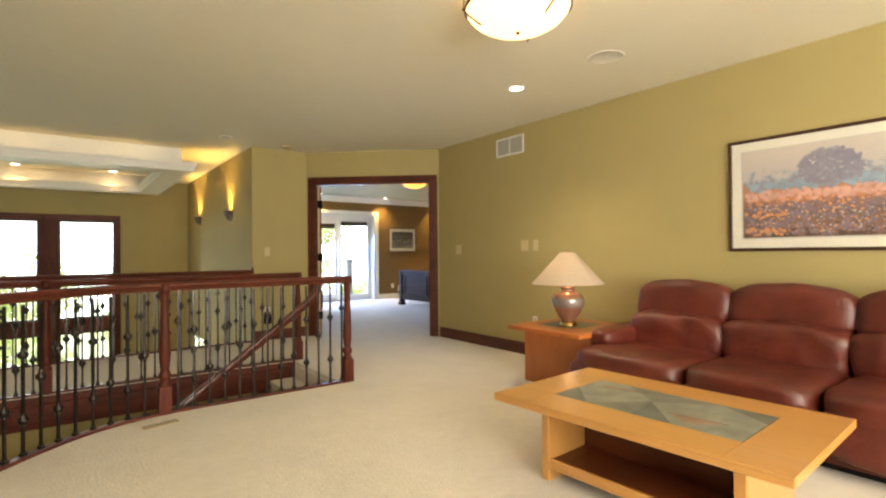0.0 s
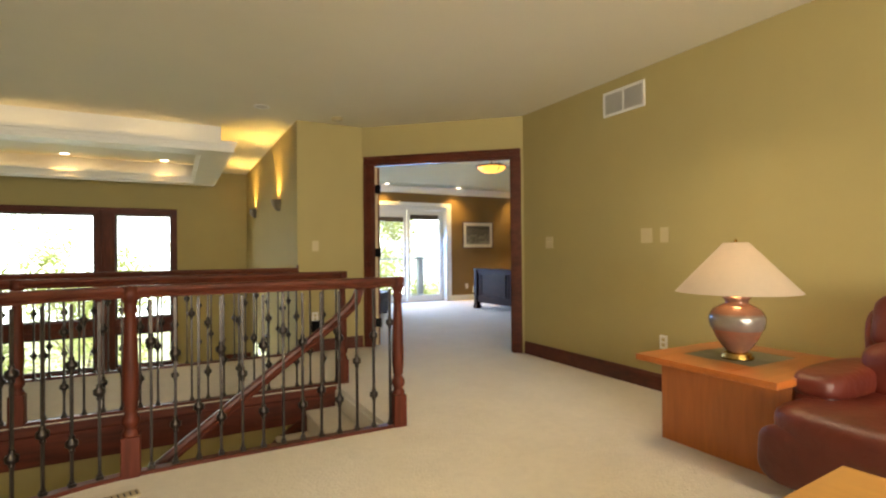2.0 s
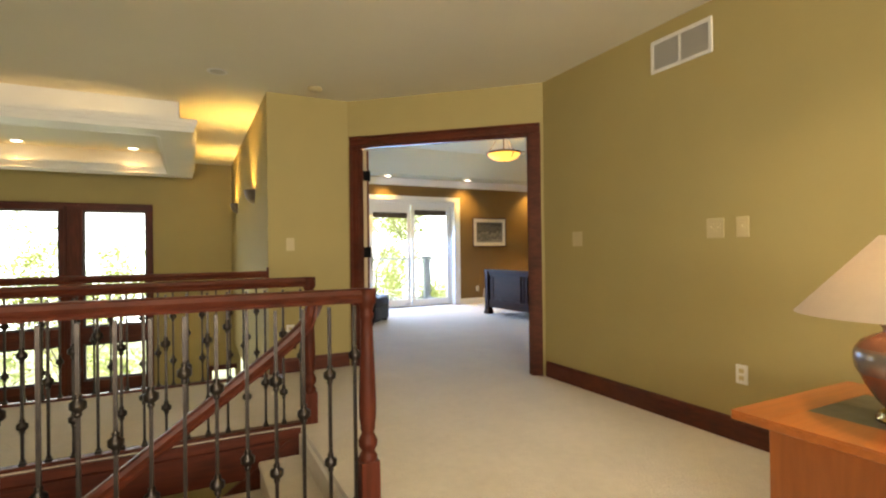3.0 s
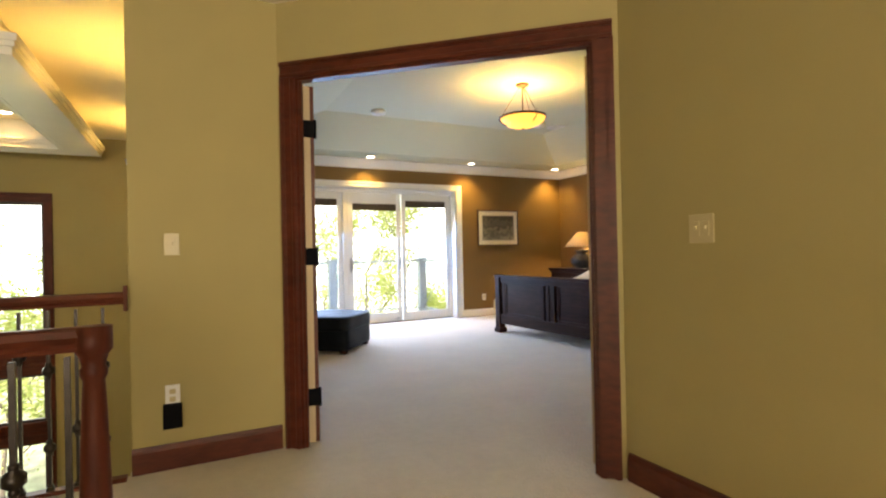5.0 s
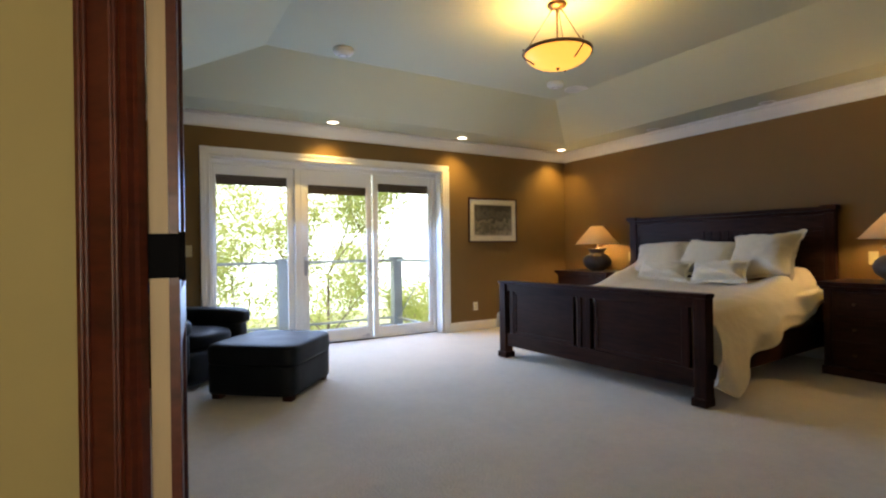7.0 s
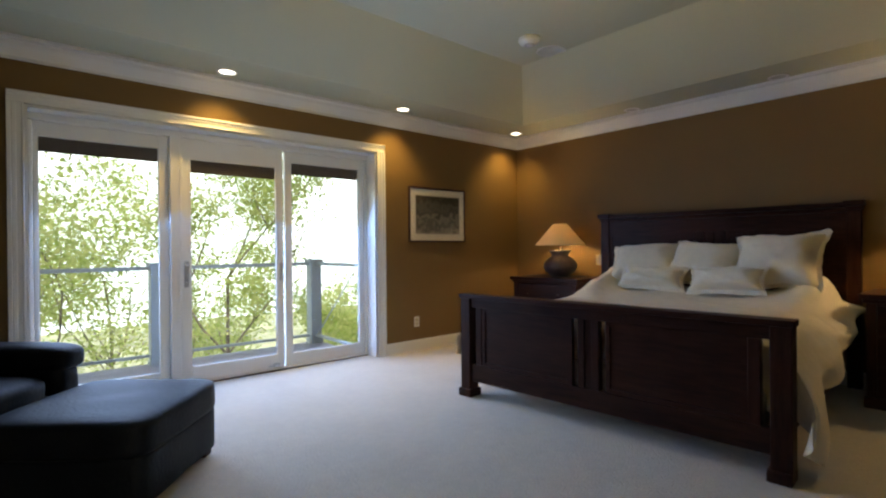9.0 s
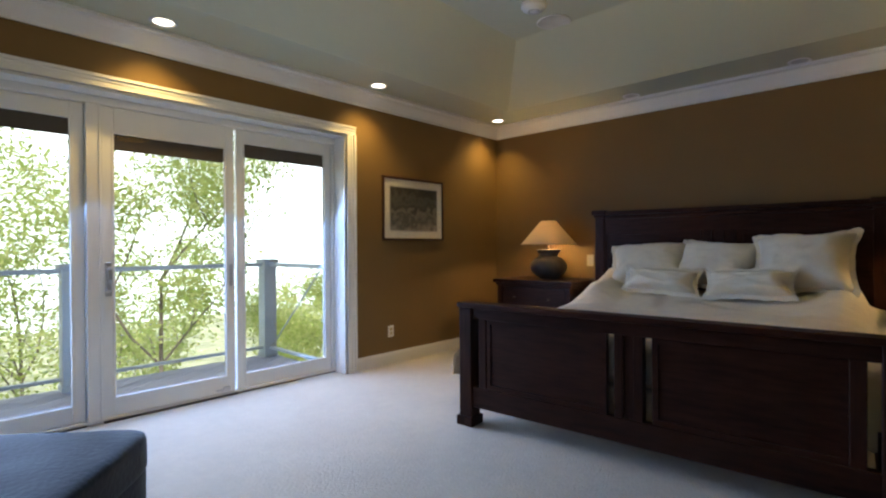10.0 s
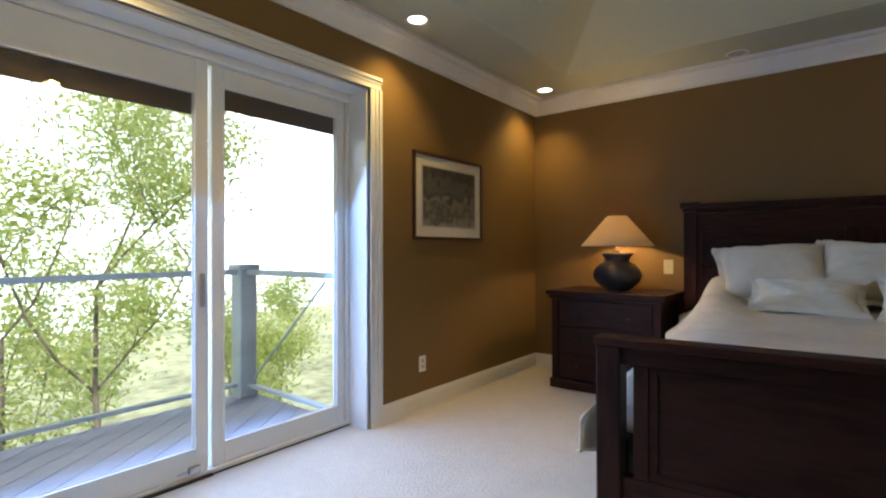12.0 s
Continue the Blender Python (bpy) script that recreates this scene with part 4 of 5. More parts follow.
# sofa: its back to the wall, facing -x
SO = Matrix.Translation((4.22, 1.27, 0))
sofa = thing("sofa", SO, "oxblood leather three-seat sofa with puffy cushions", "sofa")
part("base", join(puff(0.02, 0, 0.17, 0.50, 1.20, 0.12, 9), box(-0.46, -1.17, 0.03, 0.48, 1.17, 0.12, 0.02)), LEATHER, sofa)
part("kick_rail", box(-0.44, -1.16, 0.0, 0.46, 1.16, 0.04), BLACKLEA, sofa)
part("back_frame", puff(0.42, 0, 0.46, 0.12, 1.22, 0.42, 6), LEATHER, sofa)
for s in (-1, 1):
    part("arm", join(puff(0.06, s * 1.20, 0.30, 0.40, 0.105, 0.26, 6, 0.006), puff(0.02, s * 1.20, 0.525, 0.37, 0.125, 0.075, 3.6, 0.010), puff(0.40, s * 1.18, 0.60, 0.10, 0.07, 0.26, 4.0, 0.01)), LEATHER, sofa)
for k in (-1, 0, 1):
    y = k * 0.775
    ext = 0.16 * k if k else 0
    part("seat_cushion", puff(-0.20, y + ext * 0.42, 0.365, 0.42, 0.392 + abs(ext) * 0.42, 0.115, 4.6, 0.022, 15, 5.5), LEATHER, sofa)
    part("seat_front", puff(-0.53, y + ext * 0.55, 0.235, 0.085, 0.39 + abs(ext) * 0.5, 0.145, 4.6, 0.016, 12, 6), LEATHER, sofa)
    part("lumbar_cushion", puff(0.17, y, 0.56, 0.17, 0.397, 0.18, 4.2, 0.026, 17, 7), LEATHER, sofa)
    part("head_cushion", moved(arched(puff(0, 0, 0, 0.15, 0.397, 0.165, 4.2, 0.016, 17, 6), 0.397, 0.035), Matrix.Translation((0.29, y, 0.80)) @ Matrix.Rotation(radians(8), 4, "Y")), LEATHER, sofa)

# coffee table
ct = thing("coffee_table", pose(2.729, 1.288, 0, 0, 0, 3.2), "honey maple coffee table with a slate inlay top", "coffee table")
CTX, CTY, CTZ = 0.46, 0.715, 0.46
IX, IY = 0.235, 0.475
part("tabletop", box(-CTX, -CTY, CTZ - 0.042, CTX, CTY, CTZ - 0.010, 0.004, 1), MAPLE, ct)
for x0, y0, x1, y1 in ((-CTX, IY, CTX, CTY), (-CTX, -CTY, CTX, -IY), (-CTX, -IY + 0.0005, -IX, IY - 0.0005), (IX, -IY + 0.0005, CTX, IY - 0.0005)):
    part("border_board", box(x0, y0, CTZ - 0.0099, x1, y1, CTZ, 0.0015, 1), MAPLE, ct)


def tile(corners, z0, z1, gap=0.0016):
    """A flat stone of the given outline, drawn in a little so that a joint stays open."""
    cx, cy = sum(p[0] for p in corners) / len(corners), sum(p[1] for p in corners) / len(corners)
    return slab([(x + math.copysign(gap, cx - x), y + math.copysign(gap, cy - y)) for x, y in corners], z0, z1)


# slate cut on the slant round one crossing point, with two copper slivers
a, b = IX - 0.002, IY - 0.002
O, P1, P2, P3, P4, P5, P6, P7 = (0.033, 0.05), (-a, 0.262), (-a, 0.015), (0.0, b), (a, -0.214), (0.08, -b), (-a, -0.18), (a, 0.28)
for corners, k in (((P3, (-a, b), P1), 2), ((P1, P3, (a, b), P7, O), 1), ((P7, P4, O), 0), ((P1, O, P2), 0), ((P2, O, P6), 2), ((O, P4, P5, (-a, -b), P6), 1), ((P4, (a, -b), P5), 2)):
    part("slate", tile(corners, CTZ - 0.010, CTZ - 0.001), SLATE[k], ct)
for corners in (((0.10, 0.37), (0.128, 0.37), (0.16, 0.14)), ((-0.085, -0.10), (-0.062, -0.35), (-0.165, -0.21))):
    part("inlay", slab(corners, CTZ - 0.002, CTZ - 0.0003), SLATE[3], ct, "copper-coloured slate sliver")
for p, q in (((0.10, 0.375), (0.165, 0.125)), ((-0.085, -0.09), (-0.058, -0.36))):
    part("inlay_line", slab([p, q, (q[0] - 0.008, q[1]), (p[0] - 0.006, p[1])], CTZ - 0.0018, CTZ), CHERRY_DARK, ct)
part("end_panel", box(-0.30, 0.46, 0, 0.30, 0.51, CTZ - 0.042, 0.004, 1), MAPLE, ct)
part("end_panel", box(-0.30, -0.51, 0, 0.30, -0.46, CTZ - 0.042, 0.004, 1), MAPLE, ct)
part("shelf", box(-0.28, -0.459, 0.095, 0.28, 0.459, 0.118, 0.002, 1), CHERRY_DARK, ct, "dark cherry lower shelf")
part("shelf_rail", box(-0.30, -0.459, 0.07, -0.281, 0.459, 0.125, 0.002, 1), MAPLE, ct)
part("shelf_rail", box(0.281, -0.459, 0.07, 0.30, 0.459, 0.125, 0.002, 1), MAPLE, ct)
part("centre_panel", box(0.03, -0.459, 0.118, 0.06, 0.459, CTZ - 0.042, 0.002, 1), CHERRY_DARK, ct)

# end table with a slate insert
et = thing("end_table", pose(4.145, 2.95, 0), "orange cherry end table with a slate insert", "end table")
part("tabletop", box(-0.445, -0.42, 0.515, 0.445, 0.42, 0.5445, 0.004, 1), CHERRY_TOP, et)
for x0, y0, x1, y1 in ((-0.445, 0.27, 0.445, 0.42), (-0.445, -0.42, 0.445, -0.16), (-0.445, -0.1595, -0.20, 0.2695), (0.26, -0.1595, 0.445, 0.2695)):
    part("border_board", box(x0, y0, 0.5446, x1, y1, 0.553, 0.0015, 1), CHERRY_TOP, et)
part("slate", box(-0.198, -0.158, 0.545, 0.03, 0.268, 0.5515), SLATE[2], et)
part("slate", box(0.033, -0.158, 0.545, 0.258, 0.268, 0.5515), SLATE[0], et)
part("front_panel", box(-0.245, -0.385, 0, -0.215, 0.388, 0.515, 0.003, 1), CHERRY, et)
part("side_panel", box(-0.214, 0.358, 0, 0.38, 0.387, 0.515, 0.003, 1), CHERRY, et)
part("side_panel", box(-0.214, -0.384, 0, 0.38, -0.355, 0.515, 0.003, 1), CHERRY, et)
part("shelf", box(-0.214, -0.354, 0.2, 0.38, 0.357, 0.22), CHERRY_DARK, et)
body = [(0.0, 0.042), (0.05, 0.042), (0.055, 0.05), (0.075, 0.075), (0.105, 0.13), (0.128, 0.19), (0.136, 0.235), (0.132, 0.265), (0.115, 0.295), (0.08, 0.318), (0.056, 0.33), (0.056, 0.345), (0.068, 0.36), (0.066, 0.368), (0.05, 0.372)]
tl = table_lamp(pose(4.10, 2.965, 0.5515), [(r * 1.1, z) for r, z in body], (0.335, 0.068, 0.395, 0.69), "copper-glazed urn lamp with a cream shade", COPPER, SHADE_HALL, BRASS, 3.2, COPPER)
part("band", lathe([(r * 1.1, z) for r, z in [(0.1245, 0.175), (0.132, 0.19), (0.138, 0.228), (0.137, 0.25), (0.130, 0.27), (0.126, 0.27)]], 36), SILVERY, tl, "silver-grey band of raised leaves")


# framed prints
def art_mat(name, kind):
    m = bpy.data.materials.new(name)
    m.use_nodes = True
    n, l = m.node_tree.nodes, m.node_tree.links
    b = n["Principled BSDF"]
    b.inputs["Roughness"].default_value = 0.5
    co, sep = n.new("ShaderNodeTexCoord"), n.new("ShaderNodeSeparateXYZ")
    l.new(co.outputs["Generated"], sep.inputs[0])
    nz = n.new("ShaderNodeTexNoise")
    nz.inputs["Scale"].default_value, nz.inputs["Detail"].default_value = 9 if kind == "meadow" else 3, 8
    mp = n.new("ShaderNodeMapping")
    mp.inputs["Scale"].default_value = (2.2, 1, 1.4)
    l.new(co.outputs["Generated"], mp.inputs[0])
    l.new(mp.outputs[0], nz.inputs["Vector"])
    off = n.new("ShaderNodeMath")
    off.operation, off.inputs[1].default_value = "MULTIPLY_ADD", 0.55 if kind == "meadow" else 1.3
    l.new(nz.outputs[0], off.inputs[0])
    l.new(sep.outputs[2], off.inputs[2])
    r = n.new("ShaderNodeValToRGB")
    stops = {"meadow": [(0.0, (0.10, 0.06, 0.05)), (0.15, (0.26, 0.14, 0.10)), (0.25, (0.14, 0.12, 0.13)), (0.38, (0.30, 0.16, 0.14)), (0.50, (0.55, 0.24, 0.11)), (0.58, (0.34, 0.24, 0.25)), (0.64, (0.26, 0.31, 0.40)), (0.74, (0.50, 0.46, 0.45)), (1.0, (0.58, 0.51, 0.46))],
             "etching": [(0.0, (0.30, 0.29, 0.26)), (0.3, (0.10, 0.10, 0.09)), (0.45, (0.24, 0.23, 0.20)), (0.6, (0.06, 0.06, 0.055)), (0.8, (0.12, 0.12, 0.11)), (1.0, (0.05, 0.05, 0.045))]}[kind]
    while len(r.color_ramp.elements) < len(stops):
        r.color_ramp.elements.new(0.5)
    for e, (p, c) in zip(r.color_ramp.elements, stops):
        e.position, e.color = p, (*c, 1)
    sub = n.new("ShaderNodeMath")
    sub.operation, sub.inputs[1].default_value = "SUBTRACT", 0.27 if kind == "meadow" else 0.6
    l.new(off.outputs[0], sub.inputs[0])
    l.new(sub.outputs[0], r.inputs[0])
    l.new(r.outputs[0], b.inputs["Base Color"])
    return m


def picture(m, w, h, border, matw, art, label):
    """w, h: half sizes; hangs on a wall with its face to -y."""
    p = thing("framed_picture", m, label, "picture")
    part("frame", join(box(-w, -0.028, h - border, w, 0, h, 0.004, 2), box(-w, -0.028, -h, w, 0, -h + border, 0.004, 2), box(-w, -0.0278, -h + border, -w + border, 0, h - border, 0.004, 1), box(w - border, -0.0278, -h + border, w, 0, h - border, 0.004, 1)), FRAMEDARK, p)
    part("mat", box(-w + border, -0.014, -h + border, w - border, -0.004, h - border), MATBOARD, p, "cream mat board")
    iw, ih = w - border - matw, h - border - matw
    part("bevel", box(-iw - 0.012, -0.0155, -ih - 0.012, iw + 0.012, -0.014, ih + 0.012), GREYMETAL, p)
    part("print", box(-iw, -0.017, -ih, iw, -0.0156, ih), art, p)
    pane = part("pane", box(-w + border, -0.0255, -h + border, w - border, -0.0235, h - border), GLASS, p)
    pane.visible_shadow = False
    return p, iw, ih


big, iw, ih = picture(SOFAWALL(1.235, 1.695), 0.57, 0.455, 0.025, 0.082, art_mat("meadow print", "meadow"), "large framed landscape print, oak over a poppy field")
# the oak of the print, as thin flakes of dark colour
rng = random.Random(4)
inks = [mat("print ink " + str(k), c, 0.6, vary=0.2, scale=40) for k, c in enumerate(((0.27, 0.26, 0.34), (0.36, 0.37, 0.46), (0.66, 0.30, 0.14), (0.55, 0.50, 0.48), (0.24, 0.18, 0.22), (0.62, 0.36, 0.30), (0.27, 0.36, 0.46)))]


def flakes(spots, depth):
    bm = bmesh.new()
    for i, (x, z, s) in enumerate(spots):
        n, y = rng.randint(5, 7), depth - i * 8e-6
        t = rng.random() * 6
        bm.faces.new([bm.verts.new((x + s * rng.uniform(0.6, 1.1) * math.cos(t + 2 * math.pi * k / n), y, z + s * 0.75 * rng.uniform(0.6, 1.1) * math.sin(t + 2 * math.pi * k / n))) for k in range(n)][::-1])
    return bm


def crown_spots(n, cx, cz, rx, rz, s):
    out = []
    while len(out) < n:
        x, z = rng.uniform(-1, 1), rng.uniform(-1, 1)
        if x * x + z * z < 1 and z > -0.75 + 0.3 * abs(x):
            out.append((cx + x * rx, cz + z * rz, s * rng.uniform(0.5, 1.3)))
    return out


part("far_hills", flakes([(rng.uniform(-0.42, 0.42), rng.gauss(0.055, 0.018), rng.uniform(0.02, 0.045)) for _ in range(90)], -0.0171), inks[6], big)
part("oak_crown", flakes(crown_spots(520, 0.13, 0.15, 0.20, 0.155, 0.020), -0.0173), inks[0], big)
part("oak_light", flakes(crown_spots(260, 0.11, 0.16, 0.19, 0.15, 0.012), -0.0175), inks[1], big)
part("oak_trunk", slab([(0.115, 0.0), (0.15, 0.0), (0.145, 0.0002), (0.12, 0.0002)], 0, 0.11), inks[0], big).matrix_basis = Matrix.Translation((0, -0.0174, -0.03))
part("meadow_edge", flakes([(rng.uniform(-0.44, 0.44), rng.gauss(-0.02, 0.018), rng.uniform(0.012, 0.03)) for _ in range(150)], -0.0177), inks[5], big)
part("shadows", flakes([(rng.uniform(-0.44, 0.44), rng.uniform(-0.33, -0.10), rng.uniform(0.008, 0.028)) for _ in range(260)], -0.0171), inks[4], big)
part("poppies", flakes([(rng.uniform(-0.44, 0.44), -0.05 - 0.26 * rng.random() ** 1.7, rng.uniform(0.005, 0.016)) for _ in range(200)] + [(rng.uniform(-0.44, -0.15), rng.choice((-0.30, -0.17)) + rng.gauss(0, 0.012), rng.uniform(0.01, 0.024)) for _ in range(60)], -0.0173), inks[2], big)
part("grasses", flakes([(rng.uniform(-0.44, 0.44), rng.uniform(-0.32, -0.08), rng.uniform(0.003, 0.010)) for _ in range(220)], -0.0175), inks[3], big)

# ---- bedroom ----
picture(pose(7.995, NY, 1.63), 0.455, 0.335, 0.022, 0.085, art_mat("etching print", "etching"), "dark-framed monochrome print with a cream mat")

# bed: headboard at the wall, foot towards -x
BED = pose(6.955, 9.165, 0, 0, 0, 3.7)
bed = thing("bed", BED, "espresso wood bed with a panelled footboard and headboard", "bed")
W, HW = 1.155, 1.185


def board(x0, x1, z0, z1, post, groups):
    """A panelled end: rails above and below, panels between and a pair of slats at the middle."""
    out = []
    out.append(("top_cap", box(x0 - 0.03, -W - 0.01, z1 - 0.035, x1 + 0.03, W + 0.01, z1, 0.006, 2)))
    out.append(("top_rail", box(x0, -W + post, z1 - 0.11, x1, W - post, z1 - 0.036, 0.003, 1)))
    out.append(("bottom_rail", box(x0, -W + post, z0, x1, W - post, z0 + 0.14, 0.004, 1)))
    return out


def slatset(x0, x1, ys, z0, z1):
    return [("stile", box(x0 + 0.004, y - 0.022, z0, x1 - 0.004, y + 0.022, z1, 0.003, 1)) for y in ys]


fx0, fx1 = -0.045, 0.015
for nm, bm in board(fx0, fx1, 0.13, 0.845, 0.10, 3):
    part(nm, bm, ESPRESSO, bed)
for s in (-1, 1):
    part("post", join(box(fx0 - 0.02, s * W - (0.10 if s > 0 else 0), 0.06, fx1 + 0.03, s * W + (0 if s > 0 else 0.10), 0.81, 0.005, 1), box(fx0 - 0.035, s * W - (0.115 if s > 0 else -0.0), 0.0, fx1 + 0.045, s * W + (0.015 if s > 0 else 0.115), 0.065, 0.008, 2)), ESPRESSO_V, bed)
for y in (-0.053, 0.0, 0.053):
    part("stile", box(fx0 + (0.004 if y else 0.016), y - 0.026, 0.27, fx1 - 0.004, y + 0.026, 0.735, 0.003, 1), ESPRESSO_V, bed)
for s in (-1, 1):
    part("stile", box(fx0 + 0.004, s * (W - 0.177) - 0.03, 0.27, fx1 - 0.004, s * (W - 0.177) + 0.03, 0.735, 0.003, 1), ESPRESSO_V, bed)
    y0, y1 = sorted((s * 0.125, s * (W - 0.208)))
    part("panel", box(-0.024, y0, 0.268, 0.004, y1, 0.737), ESPRESSO, bed)
    part("panel_edge", join(box(-0.034, y0, 0.27, -0.022, y0 + 0.03, 0.735), box(-0.034, y1 - 0.03, 0.27, -0.022, y1, 0.735), box(-0.034, y0 + 0.03, 0.27, -0.022, y1 - 0.03, 0.30), box(-0.034, y0 + 0.03, 0.705, -0.022, y1 - 0.03, 0.735)), ESPRESSO, bed)
    part("side_rail", box(0.03, s * (W - 0.09) - 0.02, 0.16, 2.394, s * (W - 0.09) + 0.02, 0.40, 0.004, 1), ESPRESSO, bed)
hx0, hx1 = 2.395, 2.445
part("headboard_cap", box(hx0 - 0.045, -HW + 0.10, 1.545, hx1 + 0.012, HW - 0.10, 1.588, 0.008, 2), ESPRESSO, bed)
part("headboard_cove", box(hx0 - 0.022, -HW + 0.10, 1.505, hx1 + 0.005, HW - 0.10, 1.5445, 0.010, 2), ESPRESSO, bed)
part("headboard_top_rail", box(hx0, -HW + 0.10, 1.37, hx1, HW - 0.10, 1.5045), ESPRESSO, bed)
part("headboard_bottom_rail", box(hx0, -HW + 0.10, 0.45, hx1, HW - 0.10, 0.70), ESPRESSO, bed)
for s in (-1, 1):
    y0, y1 = sorted((s * HW, s * (HW - 0.10)))
    part("headboard_post", box(hx0 - 0.018, y0, 0, hx1 + 0.004, y1, 1.53, 0.005, 1), ESPRESSO_V, bed)
    part("post_cap", join(box(hx0 - 0.062, y0 - 0.022, 1.553, hx1 + 0.013, y1 + 0.022, 1.60, 0.006, 2), box(hx0 - 0.038, y0 - 0.008, 1.52, hx1 + 0.010, y1 + 0.008, 1.5525, 0.008, 2)), ESPRESSO, bed)
    y0, y1 = sorted((s * 0.16, s * (HW - 0.10)))
    part("headboard_panel", box(hx0 + 0.018, y0, 0.70, hx1 - 0.005, y1, 1.37), ESPRESSO, bed)
    part("panel_edge", join(box(hx0 + 0.006, y0, 0.70, hx0 + 0.02, y0 + 0.03, 1.37), box(hx0 + 0.006, y1 - 0.03, 0.70, hx0 + 0.02, y1, 1.37), box(hx0 + 0.006, y0 + 0.03, 1.34, hx0 + 0.02, y1 - 0.03, 1.37)), ESPRESSO, bed)
part("headboard_panel", box(hx0 + 0.020, -0.159, 0.70, hx1 - 0.006, 0.159, 1.37), ESPRESSO, bed)
for y in (-0.10, 0.0, 0.10):
    part("headboard_stile", box(hx0 + 0.003, y - 0.032, 0.70, hx1 - 0.004, y + 0.032, 1.37, 0.003, 1), ESPRESSO_V, bed)
mt = thing("mattress", BED, "pale mattress on a box spring in the bed frame", "mattress")
part("box_spring", box(0.07, -1.0, 0.20, 2.37, 1.0, 0.42, 0.03, 3), MATTRESS, mt)
part("mattress_pad", puff(1.22, 0, 0.56, 1.15, 1.0, 0.14, 10), MATTRESS, mt)


def duvet_bm():
    """A puffy cover: high by the pillows, tucked down at the foot, rounded over both sides; its hem climbs from a low corner at the foot to the head."""
    nx, ny = 96, 120
    bm = bmesh.new()
    grid = []
    for i in range(nx + 1):
        run = i / nx * 2.60 - 0.36
        x = 0.13 + max(0.0, run) * 0.985
        sink = max(0.0, -run)
        row = []
        for j in range(ny + 1):
            v = j / ny * 2 - 1
            s = abs(v) * 1.72
            sg = 1 if v > 0 else -1
            low = float(np.interp(x, (0.13, 0.30, 0.45, 0.75, 1.05, 1.6, 2.0, 2.3), (0.16, 0.05, 0.14, 0.30, 0.43, 0.50, 0.60, 0.72) if sg < 0 else (0.32, 0.28, 0.30, 0.35, 0.40, 0.45, 0.52, 0.62)))
            low += 0.025 * noise.noise(Vector((x * 5, sg, 0)))
            puffy = 0.032 * noise.noise(Vector((x * 2.2, sg * s * 2.2, 1))) + 0.013 * noise.noise(Vector((x * 6, sg * s * 6, 4))) + 0.007 * noise.noise(Vector((x * 15, sg * s * 11, 7)))
            head = max(0.0, min(1.0, (x - 1.25) / 0.9))
            rise = 0.07 * head + (0.17 if sg < 0 else 0.21) * head * math.exp(-((s - 0.93) / 0.22) ** 2)
            edge = 0.735 + rise * 0.45 - 0.06
            if s < 1.06:
                y, z = s, 0.735 + puffy + rise
                z -= 0.06 * max(0, (s - 0.80) / 0.26) ** 2 + rise * 0.55 * max(0, (s - 0.93) / 0.13) ** 2
                z -= sink + 0.03 * math.exp(-(max(0.0, run) / 0.06) ** 2)
                row.append(bm.verts.new((x - 0.03 * sink, sg * y, z)))
                continue
            k = (s - 1.06) / 0.66
            z = edge + puffy * (1 - k) - k * max(0.02, edge - low) - sink * max(0.0, 1 - k)
            z = max(z, 0.03)
            fold = 0.035 * k * math.sin(x * 10 + 2 * sg) + 0.06 * k * noise.noise(Vector((x * 3.5, k * 2, sg)))
            y = 1.06 + (0.13 + 0.05 * head) * math.sin(min(1, k * 1.7) * math.pi / 2) + fold - 0.05 * head * k
            flare = math.exp(-(max(0.0, run) / 0.22) ** 2) * max(0.0, min(1.0, (k - 0.25) / 0.35))
            row.append(bm.verts.new((x - 0.16 * flare - 0.03 * sink, sg * max(y + 0.05 * flare, W + 0.03 if flare > 0.2 else 0), z)))
        grid.append(row)
    for i in range(nx):
        for j in range(ny):
            bm.faces.new((grid[i][j], grid[i + 1][j], grid[i + 1][j + 1], grid[i][j + 1])).smooth = True
    bmesh.ops.recalc_face_normals(bm, faces=bm.faces[:])
    bm.normal_update()
    under = {v: bm.verts.new(v.co + v.normal * (-0.018 if v.normal.z > 0 or v.co.y * v.normal.y > 0 else 0.018)) for v in bm.verts[:]}
    for f in bm.faces[:]:
        bm.faces.new([under[v] for v in reversed(f.verts)])
    for r in (grid[0], grid[-1], [g[0] for g in grid], [g[-1] for g in grid]):
        for p, q in zip(r, r[1:]):
            bm.faces.new((p, q, under[q], under[p]))
    bmesh.ops.recalc_face_normals(bm, faces=bm.faces[:])
    for f in bm.faces:
        f.smooth = True
    return bm


dv = thing("duvet", BED, "ivory linen duvet draped over the sides of the bed", "duvet")

part("cover", duvet_bm(), LINEN, dv)


